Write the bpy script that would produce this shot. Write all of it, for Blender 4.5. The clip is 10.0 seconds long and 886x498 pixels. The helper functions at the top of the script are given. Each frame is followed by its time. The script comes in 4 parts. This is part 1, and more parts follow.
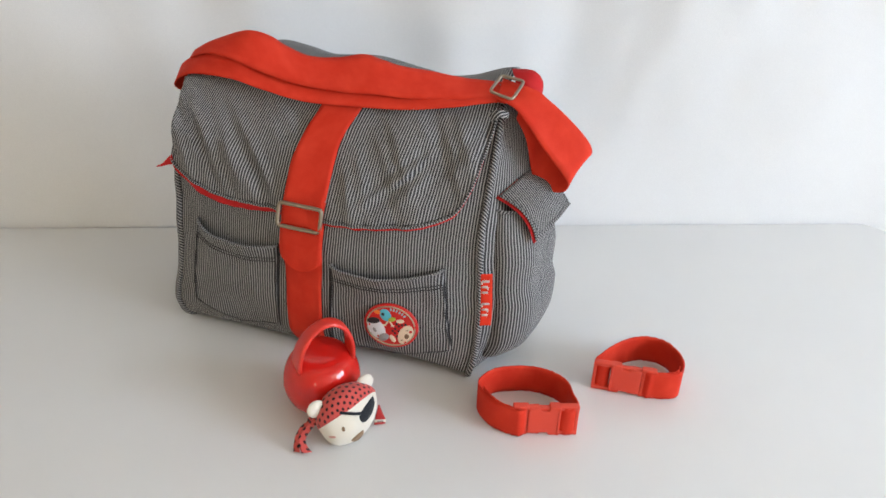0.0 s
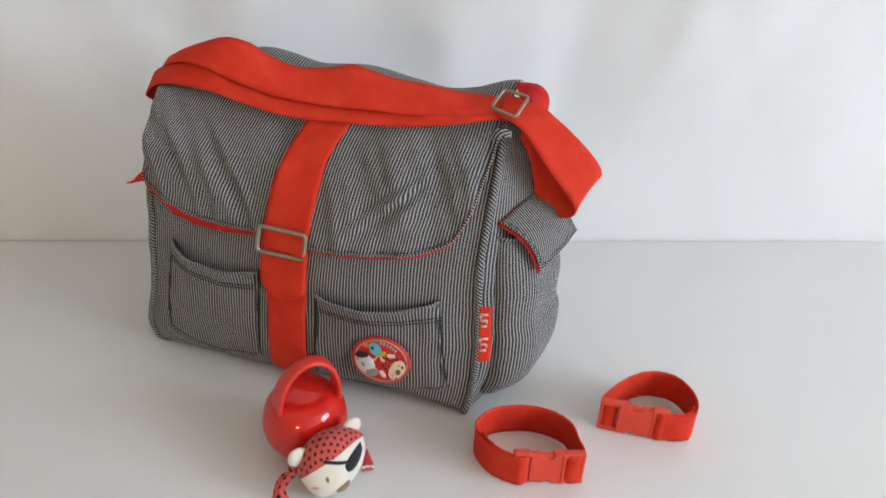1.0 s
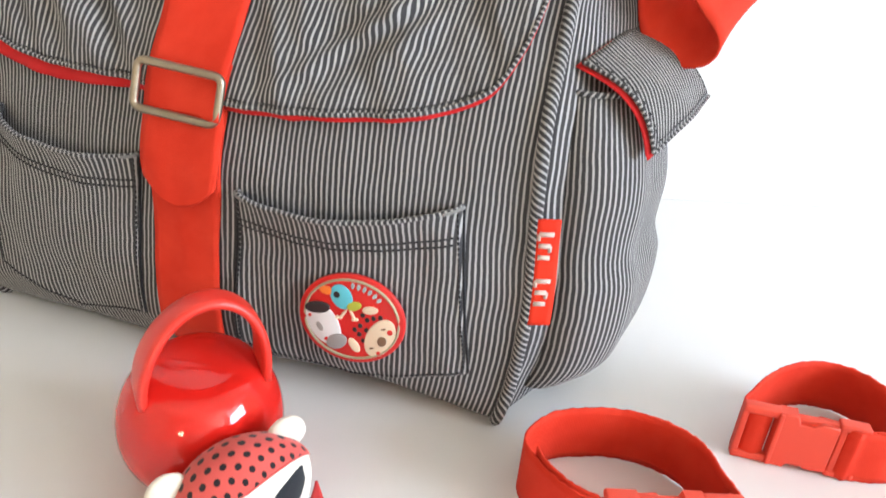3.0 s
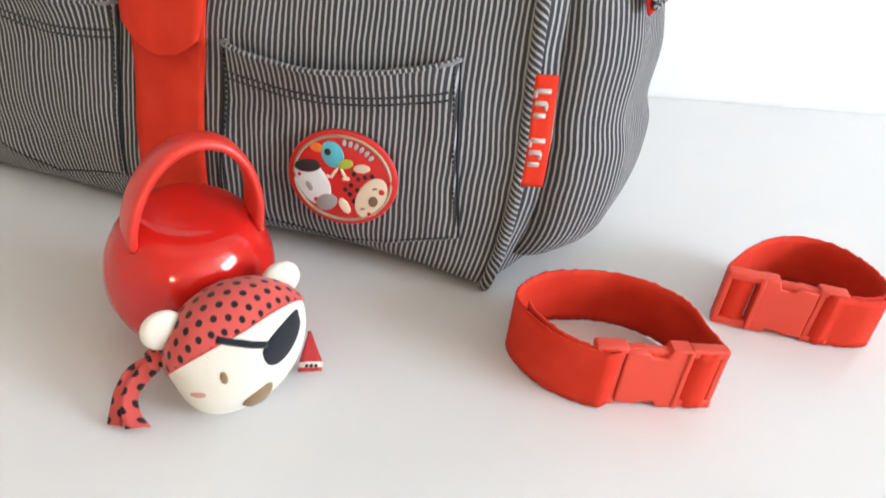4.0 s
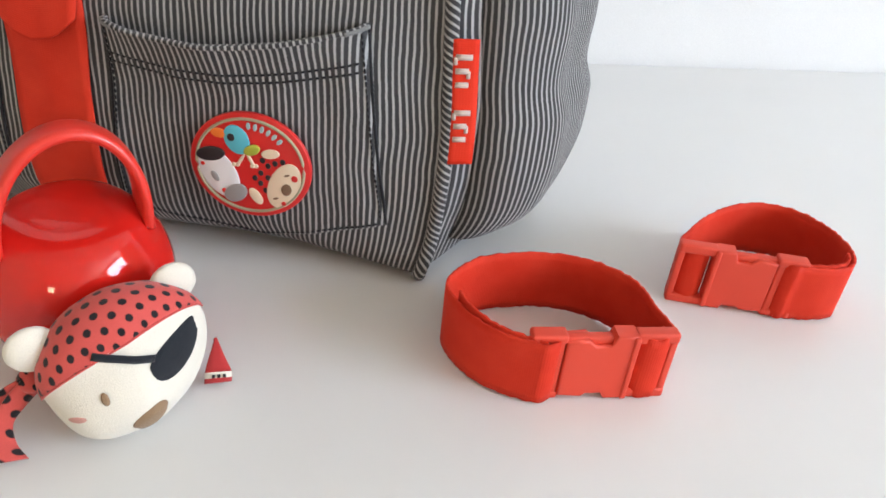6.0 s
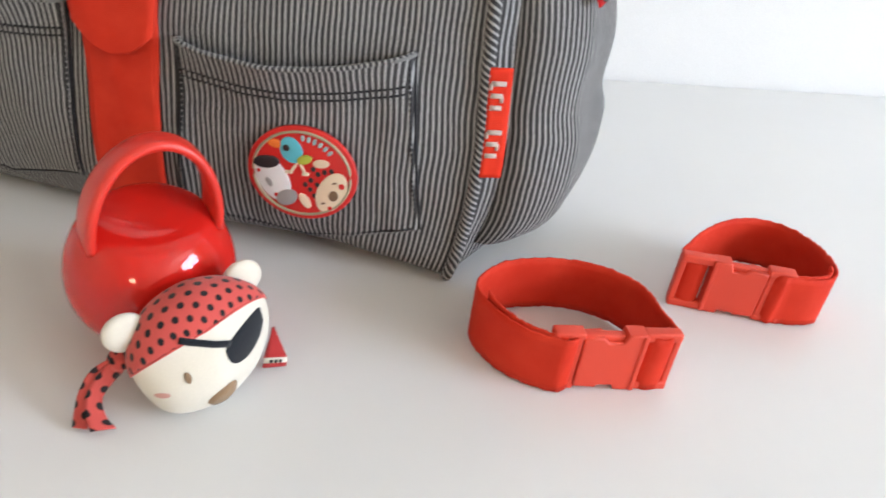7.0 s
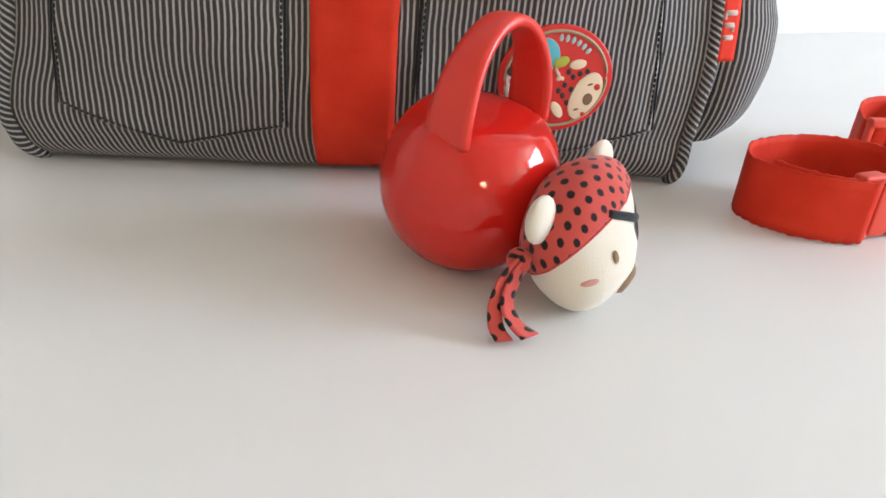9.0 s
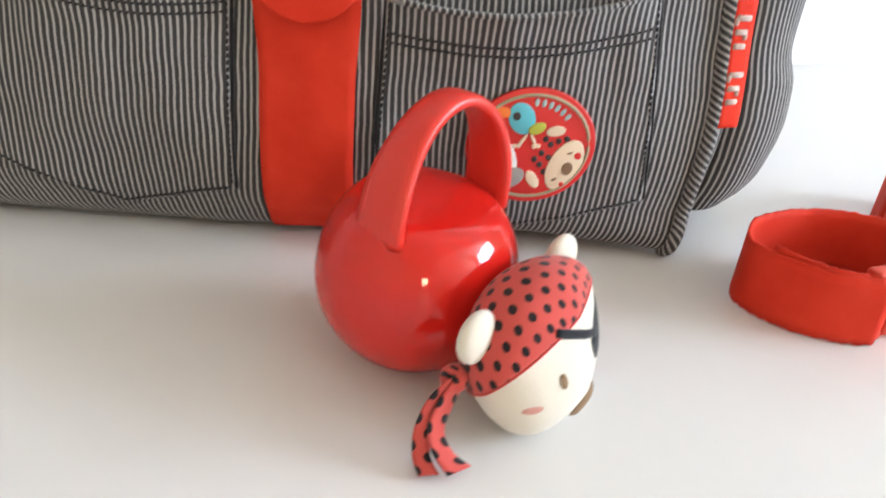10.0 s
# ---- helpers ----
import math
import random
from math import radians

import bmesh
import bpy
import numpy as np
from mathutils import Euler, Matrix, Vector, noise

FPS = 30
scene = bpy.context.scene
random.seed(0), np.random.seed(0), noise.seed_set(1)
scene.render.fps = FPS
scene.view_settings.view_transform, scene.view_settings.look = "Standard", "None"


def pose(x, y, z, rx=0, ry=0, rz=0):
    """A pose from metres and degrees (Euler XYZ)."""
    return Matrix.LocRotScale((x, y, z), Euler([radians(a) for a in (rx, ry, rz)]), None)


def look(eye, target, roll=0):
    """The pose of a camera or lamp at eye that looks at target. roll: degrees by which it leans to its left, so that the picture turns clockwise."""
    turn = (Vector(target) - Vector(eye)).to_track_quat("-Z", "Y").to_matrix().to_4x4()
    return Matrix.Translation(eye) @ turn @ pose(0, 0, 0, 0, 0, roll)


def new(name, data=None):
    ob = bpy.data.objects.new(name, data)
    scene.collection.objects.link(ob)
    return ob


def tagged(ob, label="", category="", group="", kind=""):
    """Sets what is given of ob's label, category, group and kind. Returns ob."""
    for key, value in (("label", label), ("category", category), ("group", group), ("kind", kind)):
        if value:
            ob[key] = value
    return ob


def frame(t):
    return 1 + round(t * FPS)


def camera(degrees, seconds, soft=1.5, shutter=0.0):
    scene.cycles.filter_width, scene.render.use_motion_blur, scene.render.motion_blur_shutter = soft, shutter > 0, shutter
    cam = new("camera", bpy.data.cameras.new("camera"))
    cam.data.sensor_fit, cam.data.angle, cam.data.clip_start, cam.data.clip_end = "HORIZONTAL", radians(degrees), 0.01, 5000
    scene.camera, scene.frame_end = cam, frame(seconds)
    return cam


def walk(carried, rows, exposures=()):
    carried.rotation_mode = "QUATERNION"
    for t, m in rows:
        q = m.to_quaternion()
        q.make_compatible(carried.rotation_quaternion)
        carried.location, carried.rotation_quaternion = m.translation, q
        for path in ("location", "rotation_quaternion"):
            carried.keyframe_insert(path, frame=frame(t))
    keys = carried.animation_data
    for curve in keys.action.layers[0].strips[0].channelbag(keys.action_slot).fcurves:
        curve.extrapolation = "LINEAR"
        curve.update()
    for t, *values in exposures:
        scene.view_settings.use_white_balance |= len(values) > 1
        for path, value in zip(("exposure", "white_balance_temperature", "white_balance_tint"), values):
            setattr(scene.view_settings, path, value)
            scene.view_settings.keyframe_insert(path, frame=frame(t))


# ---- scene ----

# ---------------------------------------------------------------- camera
cam = camera(63.7, 10.0, 1.6, 0.35)
PATH = [
    (0, (0.109, 0.102, 0.61), (-0.05, 1.842, -0.364), 1.8),
    (0.5, (0.112, 0.121, 0.614), (-0.056, 1.863, -0.354), 1.5),
    (1, (0.097, 0.187, 0.611), (-0.041, 1.918, -0.381), 2.6),
    (1.5, (0.062, 0.334, 0.531), (-0.069, 2.1, -0.399), 3.5),
    (2, (0.033, 0.456, 0.463), (-0.03, 2.214, -0.487), 4.9),
    (2.5, (0.03, 0.464, 0.425), (-0.041, 2.205, -0.557), 5.0),
    (3, (0.056, 0.455, 0.33), (-0.052, 2.24, -0.566), 5.1),
    (3.2, (0.056, 0.449, 0.314), (-0.027, 2.247, -0.557), 5.0),
    (4.3, (0.043, 0.431, 0.286), (0.065, 2.097, -0.82), 8.3),
    (4.5, (0.044, 0.427, 0.291), (0.063, 2.092, -0.818), 7.5),
    (5, (0.047, 0.426, 0.289), (0.089, 2.114, -0.783), 6.8),
    (5.5, (0.055, 0.445, 0.275), (0.189, 2.136, -0.785), 7.0),
    (5.7, (0.08, 0.474, 0.271), (0.133, 2.145, -0.827), 5.5),
    (6.8, (0.065, 0.458, 0.288), (0.172, 2.144, -0.782), 7.1),
    (7, (0.05, 0.435, 0.298), (0.148, 2.106, -0.796), 8.0),
    (7.5, (0.015, 0.433, 0.293), (0.077, 2.097, -0.814), 8.4),
    (8, (-0.064, 0.438, 0.264), (0.044, 2.107, -0.833), 7.2),
    (8.5, (-0.18, 0.446, 0.203), (0.201, 2.13, -0.806), 4.7),
    (9, (-0.212, 0.445, 0.184), (0.32, 2.131, -0.75), 4.5),
    (9.5, (-0.201, 0.481, 0.182), (0.299, 2.17, -0.765), 4.7),
    (10, (-0.156, 0.491, 0.209), (0.274, 2.2, -0.738), 5.1),
]
EXPOSURES = [(0, 0.05), (1.0, -0.08), (1.5, -0.13), (2.0, 0.1), (2.5, 0.5), (3.0, 0.76), (4.5, 0.32), (5.5, 0.25), (7.0, 0.3), (8.5, 0.38), (9.0, 0.38), (9.5, 0.25), (10, 0.58)]
walk(cam, [(t, look(eye, aim, roll)) for t, eye, aim, roll in PATH], EXPOSURES)

# ---------------------------------------------------------------- light
world = bpy.data.worlds.new("world")
scene.world = world
world.use_nodes = True
sky = world.node_tree.nodes.new("ShaderNodeTexSky")
sky.sky_type = "NISHITA"
sky.sun_disc = False
sky.sun_elevation = radians(40)
sky.sun_rotation = radians(200)
world.node_tree.links.new(sky.outputs[0], world.node_tree.nodes["Background"].inputs[0])
world.node_tree.nodes["Background"].inputs[1].default_value = 0.1

TURN = 9.8                                    # the room and table are turned by this against x
ROOM = pose(0.835, 1.425, 0, 0, 0, TURN)       # table's back right corner; x along its back edge, y to the wall


def room_point(x, y, z):
    return ROOM @ Vector((x, y, z))


def area_lamp(name, place, aim, w, h, watts, colour):
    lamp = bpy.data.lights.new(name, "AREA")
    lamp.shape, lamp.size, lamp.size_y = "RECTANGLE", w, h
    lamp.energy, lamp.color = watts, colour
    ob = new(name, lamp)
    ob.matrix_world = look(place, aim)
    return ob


# daylight in the east window; an added warm lamp south gives glint and fill
area_lamp("opening_lamp", room_point(2.12, -2.00, 1.13), room_point(0.0, -2.00, 1.50), 1.76, 1.04, 124, (0.83, 0.97, 1.18))
area_lamp("opening_lamp", room_point(-1.68, -3.26, 0.50), room_point(-1.68, -0.5, 0.40), 0.36, 0.36, 10, (1.0, 0.76, 0.48))

# ---------------------------------------------------------------- materials


class Nodes:
    """A node material with short calls."""

    def __init__(self, name, rough=0.5, metal=0.0, coat=0.0, sheen=0.0, spec=0.5):
        self.mat = bpy.data.materials.new(name)
        self.mat.use_nodes = True
        self.tree = self.mat.node_tree
        self.b = self.tree.nodes["Principled BSDF"]
        self.b.inputs["Roughness"].default_value = rough
        self.b.inputs["Metallic"].default_value = metal
        self.b.inputs["Coat Weight"].default_value = coat
        self.b.inputs["Coat Roughness"].default_value = 0.05
        self.b.inputs["Sheen Weight"].default_value = sheen
        self.b.inputs["Sheen Roughness"].default_value = 0.5
        self.b.inputs["Specular IOR Level"].default_value = spec

    def put(self, socket, value):
        if hasattr(value, "is_linked"):
            self.tree.links.new(value, socket)
        else:
            socket.default_value = value

    def node(self, kind, *values, operation=""):
        n = self.tree.nodes.new(kind)
        if operation:
            n.operation = operation
        for s, v in zip(n.inputs, values):
            if v is not None:
                self.put(s, v)
        return n

    def math(self, op, a, b=0.0, c=0.0):
        return self.node("ShaderNodeMath", a, b, c, operation=op).outputs[0]

    def coords(self, kind="Object"):
        return self.node("ShaderNodeTexCoord").outputs[kind]

    def noise(self, vector, scale, detail=3.0, rough=0.55):
        n = self.node("ShaderNodeTexNoise", vector)
        n.inputs["Scale"].default_value = scale
        n.inputs["Detail"].default_value = detail
        n.inputs["Roughness"].default_value = rough
        return n.outputs[0]

    def scaled(self, vector, x, y, z):
        return self.node("ShaderNodeMapping", vector, None, None, (x, y, z)).outputs[0]

    def ramp(self, value, *stops):
        n = self.node("ShaderNodeValToRGB", value)
        while len(n.color_ramp.elements) < len(stops):
            n.color_ramp.elements.new(0.5)
        for e, (p, c) in zip(n.color_ramp.elements, stops):
            e.position, e.color = p, (*c, 1) if not isinstance(c, float) else (c, c, c, 1)
        return n.outputs[0]

    def mix(self, fac, a, b):
        n = self.tree.nodes.new("ShaderNodeMix")
        n.data_type = "RGBA"
        self.put(n.inputs[0], fac)
        for s, v in ((n.inputs[6], a), (n.inputs[7], b)):
            self.put(s, (*v, 1) if isinstance(v, tuple) and len(v) == 3 else v)
        return n.outputs[2]

    def colour(self, value):
        self.put(self.b.inputs["Base Color"], (*value, 1) if isinstance(value, tuple) else value)
        return self

    def rough(self, value):
        self.put(self.b.inputs["Roughness"], value)
        return self

    def bump(self, height, strength, distance):
        n = self.tree.nodes.new("ShaderNodeBump")
        n.inputs["Strength"].default_value = strength
        n.inputs["Distance"].default_value = distance
        self.put(n.inputs["Height"], height)
        self.put(self.b.inputs["Normal"], n.outputs[0])
        return self


PITCH = 0.0036                                  # one dark and one light stripe


def stripe_cloth(name, slant=0.0, dark=(0.021, 0.0207, 0.0222), light=(0.46, 0.45, 0.446), pitch=PITCH):
    """Striped cotton twill; UV in metres, stripes across U."""
    m = Nodes(name, 0.88, sheen=0.10, spec=0.15)
    uv = m.coords("UV")
    sep = m.node("ShaderNodeSeparateXYZ", uv)
    x, y = sep.outputs[0], sep.outputs[1]
    wobble = m.math("ADD", m.math("MULTIPLY", m.math("SUBTRACT", m.noise(uv, 60, 2), 0.5), 0.0012), m.math("MULTIPLY", m.math("SUBTRACT", m.noise(uv, 11, 2), 0.5), 0.007))
    x = m.math("ADD", x, wobble)
    if slant:
        x = m.math("ADD", x, m.math("MULTIPLY", y, slant))
    wave = m.math("ABSOLUTE", m.math("SUBTRACT", m.math("FRACT", m.math("DIVIDE", x, pitch)), 0.5))
    fray = m.math("MULTIPLY", m.math("SUBTRACT", m.noise(uv, 1900, 2), 0.5), 0.24)
    edge = m.node("ShaderNodeMapRange", m.math("ADD", wave, fray), 0.125, 0.235, 0.0, 1.0)
    edge.interpolation_type = "SMOOTHSTEP"
    weave = m.noise(m.scaled(uv, 1.0, 2.2, 1.0), 2600, 2)
    fade = m.noise(uv, 22, 4)
    stain = m.noise(uv, 5, 3)
    dark_c = m.mix(weave, tuple(0.45 * c for c in dark), tuple(min(1, 3.6 * c) for c in dark))
    light_c = m.mix(weave, tuple(0.62 * c for c in light), tuple(1.2 * c for c in light))
    c = m.mix(edge.outputs[0], light_c, dark_c)
    c = m.mix(m.math("MULTIPLY", m.ramp(fade, (0.35, 0.0), (0.75, 1.0)), 0.05), c, (0.26, 0.25, 0.25))
    c = m.mix(m.math("MULTIPLY", m.ramp(stain, (0.3, 0.0), (0.8, 1.0)), 0.22), c, (0.06, 0.057, 0.054))
    m.colour(c)
    h = m.math("ADD", weave, m.math("MULTIPLY", edge.outputs[0], -0.6))
    m.bump(h, 0.35, 0.0005)
    return m.mat


def webbing(name, colour, spec=0.12):
    """Woven tape; UV in metres, U across, V along."""
    m = Nodes(name, 0.66, spec=spec)
    uv = m.coords("UV")
    sep = m.node("ShaderNodeSeparateXYZ", uv)
    rib = m.math("SINE", m.math("MULTIPLY", sep.outputs[1], 2 * math.pi / 0.0011))
    cross = m.math("SINE", m.math("MULTIPLY", sep.outputs[0], 2 * math.pi / 0.0016))
    grain = m.noise(uv, 1500, 2)
    wear = m.noise(uv, 28, 4)
    deep = tuple(0.78 * c for c in colour)
    pale = (min(1, colour[0] * 1.12), colour[1] * 1.5 + 0.008, colour[2] * 1.5 + 0.006)
    c = m.mix(grain, deep, colour)
    c = m.mix(m.math("MULTIPLY", m.ramp(wear, (0.4, 0.0), (0.75, 1.0)), 0.55), c, pale)
    m.colour(c)
    m.bump(m.math("ADD", m.math("MULTIPLY", m.math("ADD", rib, m.math("MULTIPLY", cross, 0.4)), 0.3), grain), 0.3, 0.0004)
    return m.mat


def plastic(name, colour, rough, coat=0.0, scratch=0.06):
    m = Nodes(name, rough, coat=coat)
    o = m.coords()
    fine, broad = m.noise(o, 420, 3), m.noise(o, 35, 3)
    m.colour(m.mix(broad, tuple(0.93 * c for c in colour), tuple(min(1, 1.05 * c) for c in colour)))
    m.rough(m.math("ADD", rough - scratch / 2, m.math("MULTIPLY", fine, scratch)))
    m.bump(fine, 0.05, 0.0004)
    return m.mat


def cloth(name, colour, scale=900, strength=0.4, rough=0.9, sheen=0.2):
    m = Nodes(name, rough, sheen=sheen, spec=0.2)
    o = m.coords()
    fine, broad = m.noise(o, scale, 3), m.noise(o, 30, 4)
    c = m.mix(fine, tuple(0.82 * c for c in colour), colour)
    m.colour(m.mix(m.math("MULTIPLY", broad, 0.25), c, tuple(0.8 * c for c in colour)))
    m.bump(fine, strength, 0.0006)
    return m.mat


def dotted_cloth(name, ground, dots, pitch, radius):
    """Printed polka dots in staggered rows; UV in metres."""
    m = Nodes(name, 0.88, sheen=0.2, spec=0.2)
    uv = m.coords("UV")
    sep = m.node("ShaderNodeSeparateXYZ", uv)

    def lattice(ox, oy):
        fx = m.math("SUBTRACT", m.math("FRACT", m.math("ADD", m.math("DIVIDE", sep.outputs[0], pitch * 1.5), ox)), 0.5)
        fy = m.math("SUBTRACT", m.math("FRACT", m.math("ADD", m.math("DIVIDE", sep.outputs[1], pitch), oy)), 0.5)
        fx = m.math("MULTIPLY", fx, 1.5)
        return m.math("SQRT", m.math("ADD", m.math("MULTIPLY", fx, fx), m.math("MULTIPLY", fy, fy)))

    d = m.math("MINIMUM", lattice(0.0, 0.0), lattice(0.5, 0.5))
    d = m.math("ADD", d, m.math("MULTIPLY", m.math("SUBTRACT", m.noise(uv, 700, 2), 0.5), 0.07))
    k = m.node("ShaderNodeMapRange", d, radius / pitch - 0.03, radius / pitch + 0.03, 1.0, 0.0).outputs[0]
    fine = m.noise(uv, 1600, 3)
    base = m.mix(fine, tuple(0.8 * c for c in ground), tuple(min(1, 1.1 * c) for c in ground))
    m.colour(m.mix(k, base, dots))
    m.bump(fine, 0.4, 0.0005)
    return m.mat


def metal(name, colour, rough):
    m = Nodes(name, rough, 1.0)
    o = m.coords()
    wear = m.noise(o, 180, 4)
    m.colour(m.mix(wear, tuple(0.7 * c for c in colour), tuple(min(1, 1.15 * c) for c in colour)))
    m.rough(m.math("ADD", rough - 0.08, m.math("MULTIPLY", wear, 0.2)))
    m.bump(m.noise(o, 900, 2), 0.08, 0.0003)
    return m.mat


def laminate(name):
    m = Nodes(name, 0.3, spec=0.4)
    o = m.coords()
    broad, fine = m.noise(o, 3.5, 4), m.noise(o, 260, 3)
    smear = m.noise(m.scaled(o, 1.0, 4.0, 1.0), 9, 4)
    m.colour(m.mix(broad, (0.715, 0.708, 0.698), (0.765, 0.763, 0.758)))
    m.rough(m.math("ADD", 0.30, m.math("MULTIPLY", smear, 0.16)))
    m.bump(fine, 0.03, 0.0004)
    return m.mat


def paint(name, colour):
    m = Nodes(name, 0.8, spec=0.3)
    o = m.coords()
    m.colour(m.mix(m.noise(o, 2.5, 4), tuple(0.95 * c for c in colour), colour))
    m.bump(m.noise(o, 120, 4), 0.08, 0.002)
    return m.mat


RED = (0.68, 0.038, 0.017)
M = {
    "stripe": stripe_cloth("striped_cotton"),
    "bias": stripe_cloth("striped_bias_cord", 0.55, pitch=0.0042),
    "web": webbing("red_webbing", RED),
    "web_dark": webbing("red_lining_cloth", (0.56, 0.02, 0.022)),
    "tape": webbing("red_label_tape", (0.72, 0.035, 0.014)),
    "gloss": plastic("red_glossy_plastic", (0.61, 0.016, 0.011), 0.055, scratch=0.02),
    "handle": plastic("red_satin_plastic", (0.67, 0.032, 0.020), 0.36, coat=0.1),
    "clip": plastic("red_clip_plastic", (0.70, 0.058, 0.028), 0.55),
    "brass": metal("aged_brass", (0.36, 0.31, 0.24), 0.42),
    "thread": cloth("dark_thread", (0.02, 0.02, 0.024), 2500),
    "pale_thread": cloth("pale_thread", (0.22, 0.22, 0.22), 2500),
    "white_print": cloth("white_woven_print", (0.62, 0.50, 0.45), 2500, 0.2),
    "plush": cloth("cream_plush", (0.81, 0.75, 0.645), 1400, 0.5, sheen=0.4),
    "dots": dotted_cloth("red_dotted_cloth", (0.61, 0.090, 0.077), (0.018, 0.014, 0.016), 0.0096, 0.0021),
    "tag": cloth("dark_red_tag_cloth", (0.46, 0.035, 0.035), 1600, 0.5),
    "patch": cloth("black_felt", (0.016, 0.018, 0.024), 1600, 0.5),
    "felt": cloth("brown_felt", (0.30, 0.19, 0.11), 1600, 0.5),
    "blush": cloth("pink_stitching", (0.66, 0.33, 0.28), 1600, 0.5),
    "pvc_red": plastic("badge_red", (0.62, 0.018, 0.016), 0.42),
    "pvc_khaki": plastic("badge_khaki", (0.36, 0.34, 0.22), 0.45),
    "pvc_white": plastic("badge_white", (0.70, 0.72, 0.74), 0.45),
    "pvc_cream": plastic("badge_cream", (0.78, 0.66, 0.50), 0.45),
    "pvc_black": plastic("badge_black", (0.02, 0.02, 0.022), 0.45),
    "pvc_grey": plastic("badge_grey", (0.30, 0.30, 0.30), 0.45),
    "pvc_blue": plastic("badge_blue", (0.10, 0.50, 0.62), 0.45),
    "pvc_pale": plastic("badge_pale_blue", (0.34, 0.52, 0.56), 0.45),
    "pvc_green": plastic("badge_green", (0.42, 0.50, 0.06), 0.45),
    "pvc_orange": plastic("badge_orange", (0.80, 0.20, 0.03), 0.45),
    "pvc_brown": plastic("badge_brown", (0.20, 0.12, 0.07), 0.45),
    "table": laminate("white_laminate"),
    "curtain": cloth("white_curtain_cloth", (0.835, 0.84, 0.85), 700, 0.15, sheen=0.05),
    # room surfaces out of view, tinted warm for the light they bounce
    "wall": paint("cream_wall_paint", (0.82, 0.725, 0.57)),
    "wall_bounce": paint("sand_bounce_paint", (0.80, 0.68, 0.52)),
    "ceiling": paint("warm_bounce_ceiling_paint", (0.88, 0.80, 0.68)),
    "floor": paint("beige_floor", (0.50, 0.43, 0.34)),
    "frame": paint("white_window_paint", (0.80, 0.80, 0.79)),
}

# ---------------------------------------------------------------- mesh helpers


def part(name, data, material, parent=None, label=""):
    """Links (vertices, faces, uvs) as one mesh object, under parent if given."""
    verts, faces, uvs = data
    me = bpy.data.meshes.new(name)
    me.from_pydata([tuple(map(float, v)) for v in verts], [], [tuple(map(int, f)) for f in faces])
    if uvs is not None:
        layer = me.uv_layers.new(name="UVMap")
        idx = np.zeros(len(me.loops), dtype=np.int32)
        me.loops.foreach_get("vertex_index", idx)
        layer.data.foreach_set("uv", np.asarray(uvs, dtype=np.float32)[idx].ravel())
    me.polygons.foreach_set("use_smooth", [True] * len(me.polygons))
    for mm in material if isinstance(material, (list, tuple)) else [material]:
        me.materials.append(mm)
    me.update()
    ob = new(name, me)
    if parent is not None:
        ob.parent = parent
    if label:
        tagged(ob, label)
    return ob


def from_bm(bm):
    """Vertices and faces of a bmesh."""
    bm.verts.index_update()
    out = ([v.co.copy() for v in bm.verts], [[v.index for v in f.verts] for f in bm.faces], None)
    bm.free()
    return out


def join(*datas):
    """Several (vertices, faces, uvs) as one."""
    V, F, T, n = [], [], [], 0
    for v, f, t in datas:
        V += list(v)
        F += [[i + n for i in face] for face in f]
        T += list(t) if t is not None else [(0.0, 0.0)] * len(v)
        n += len(v)
    return V, F, T


def sharp(ob, degrees=40):
    ob.data.set_sharp_from_angle(angle=radians(degrees))
    return ob


def sheet(P, UV, thick=0.0015):
    """A cloth sheet over a grid P[n, m, 3], thickened against its normal, with closed rim."""
    P = np.asarray(P, float)
    UV = np.asarray(UV, float)
    n, m = P.shape[:2]
    a, b = np.gradient(P, axis=0), np.gradient(P, axis=1)
    N = np.cross(a, b)
    N /= np.linalg.norm(N, axis=2, keepdims=True) + 1e-12
    V = np.concatenate([P.reshape(-1, 3), (P - N * thick).reshape(-1, 3)])
    T = np.concatenate([UV.reshape(-1, 2)] * 2)
    k = np.arange(n * m).reshape(n, m)
    o = n * m
    F = []
    for i in range(n - 1):
        for j in range(m - 1):
            q = (k[i, j], k[i + 1, j], k[i + 1, j + 1], k[i, j + 1])
            F.append(q)
            F.append(tuple(x + o for x in reversed(q)))
    ring = [*k[0, :], *k[1:, -1], *k[-1, -2::-1], *k[-2:0:-1, 0]]
    for x, y in zip(ring, ring[1:] + ring[:1]):
        F.append((x, y, y + o, x + o))
    return V, F, T


def smooth_line(points, per=8, closed=False):
    """A Catmull-Rom line through points (rows of any width)."""
    p = np.asarray(points, float)
    n = len(p)
    out = []
    for i in range(n if closed else n - 1):
        q = [p[(i + d) % n] if closed else p[min(max(i + d, 0), n - 1)] for d in (-1, 0, 1, 2)]
        for s in np.arange(per) / per:
            out.append(0.5 * (2 * q[1] + (q[2] - q[0]) * s + (2 * q[0] - 5 * q[1] + 4 * q[2] - q[3]) * s * s
                              + (3 * q[1] - q[0] - 3 * q[2] + q[3]) * s ** 3))
    if not closed:
        out.append(p[-1])
    return np.array(out)


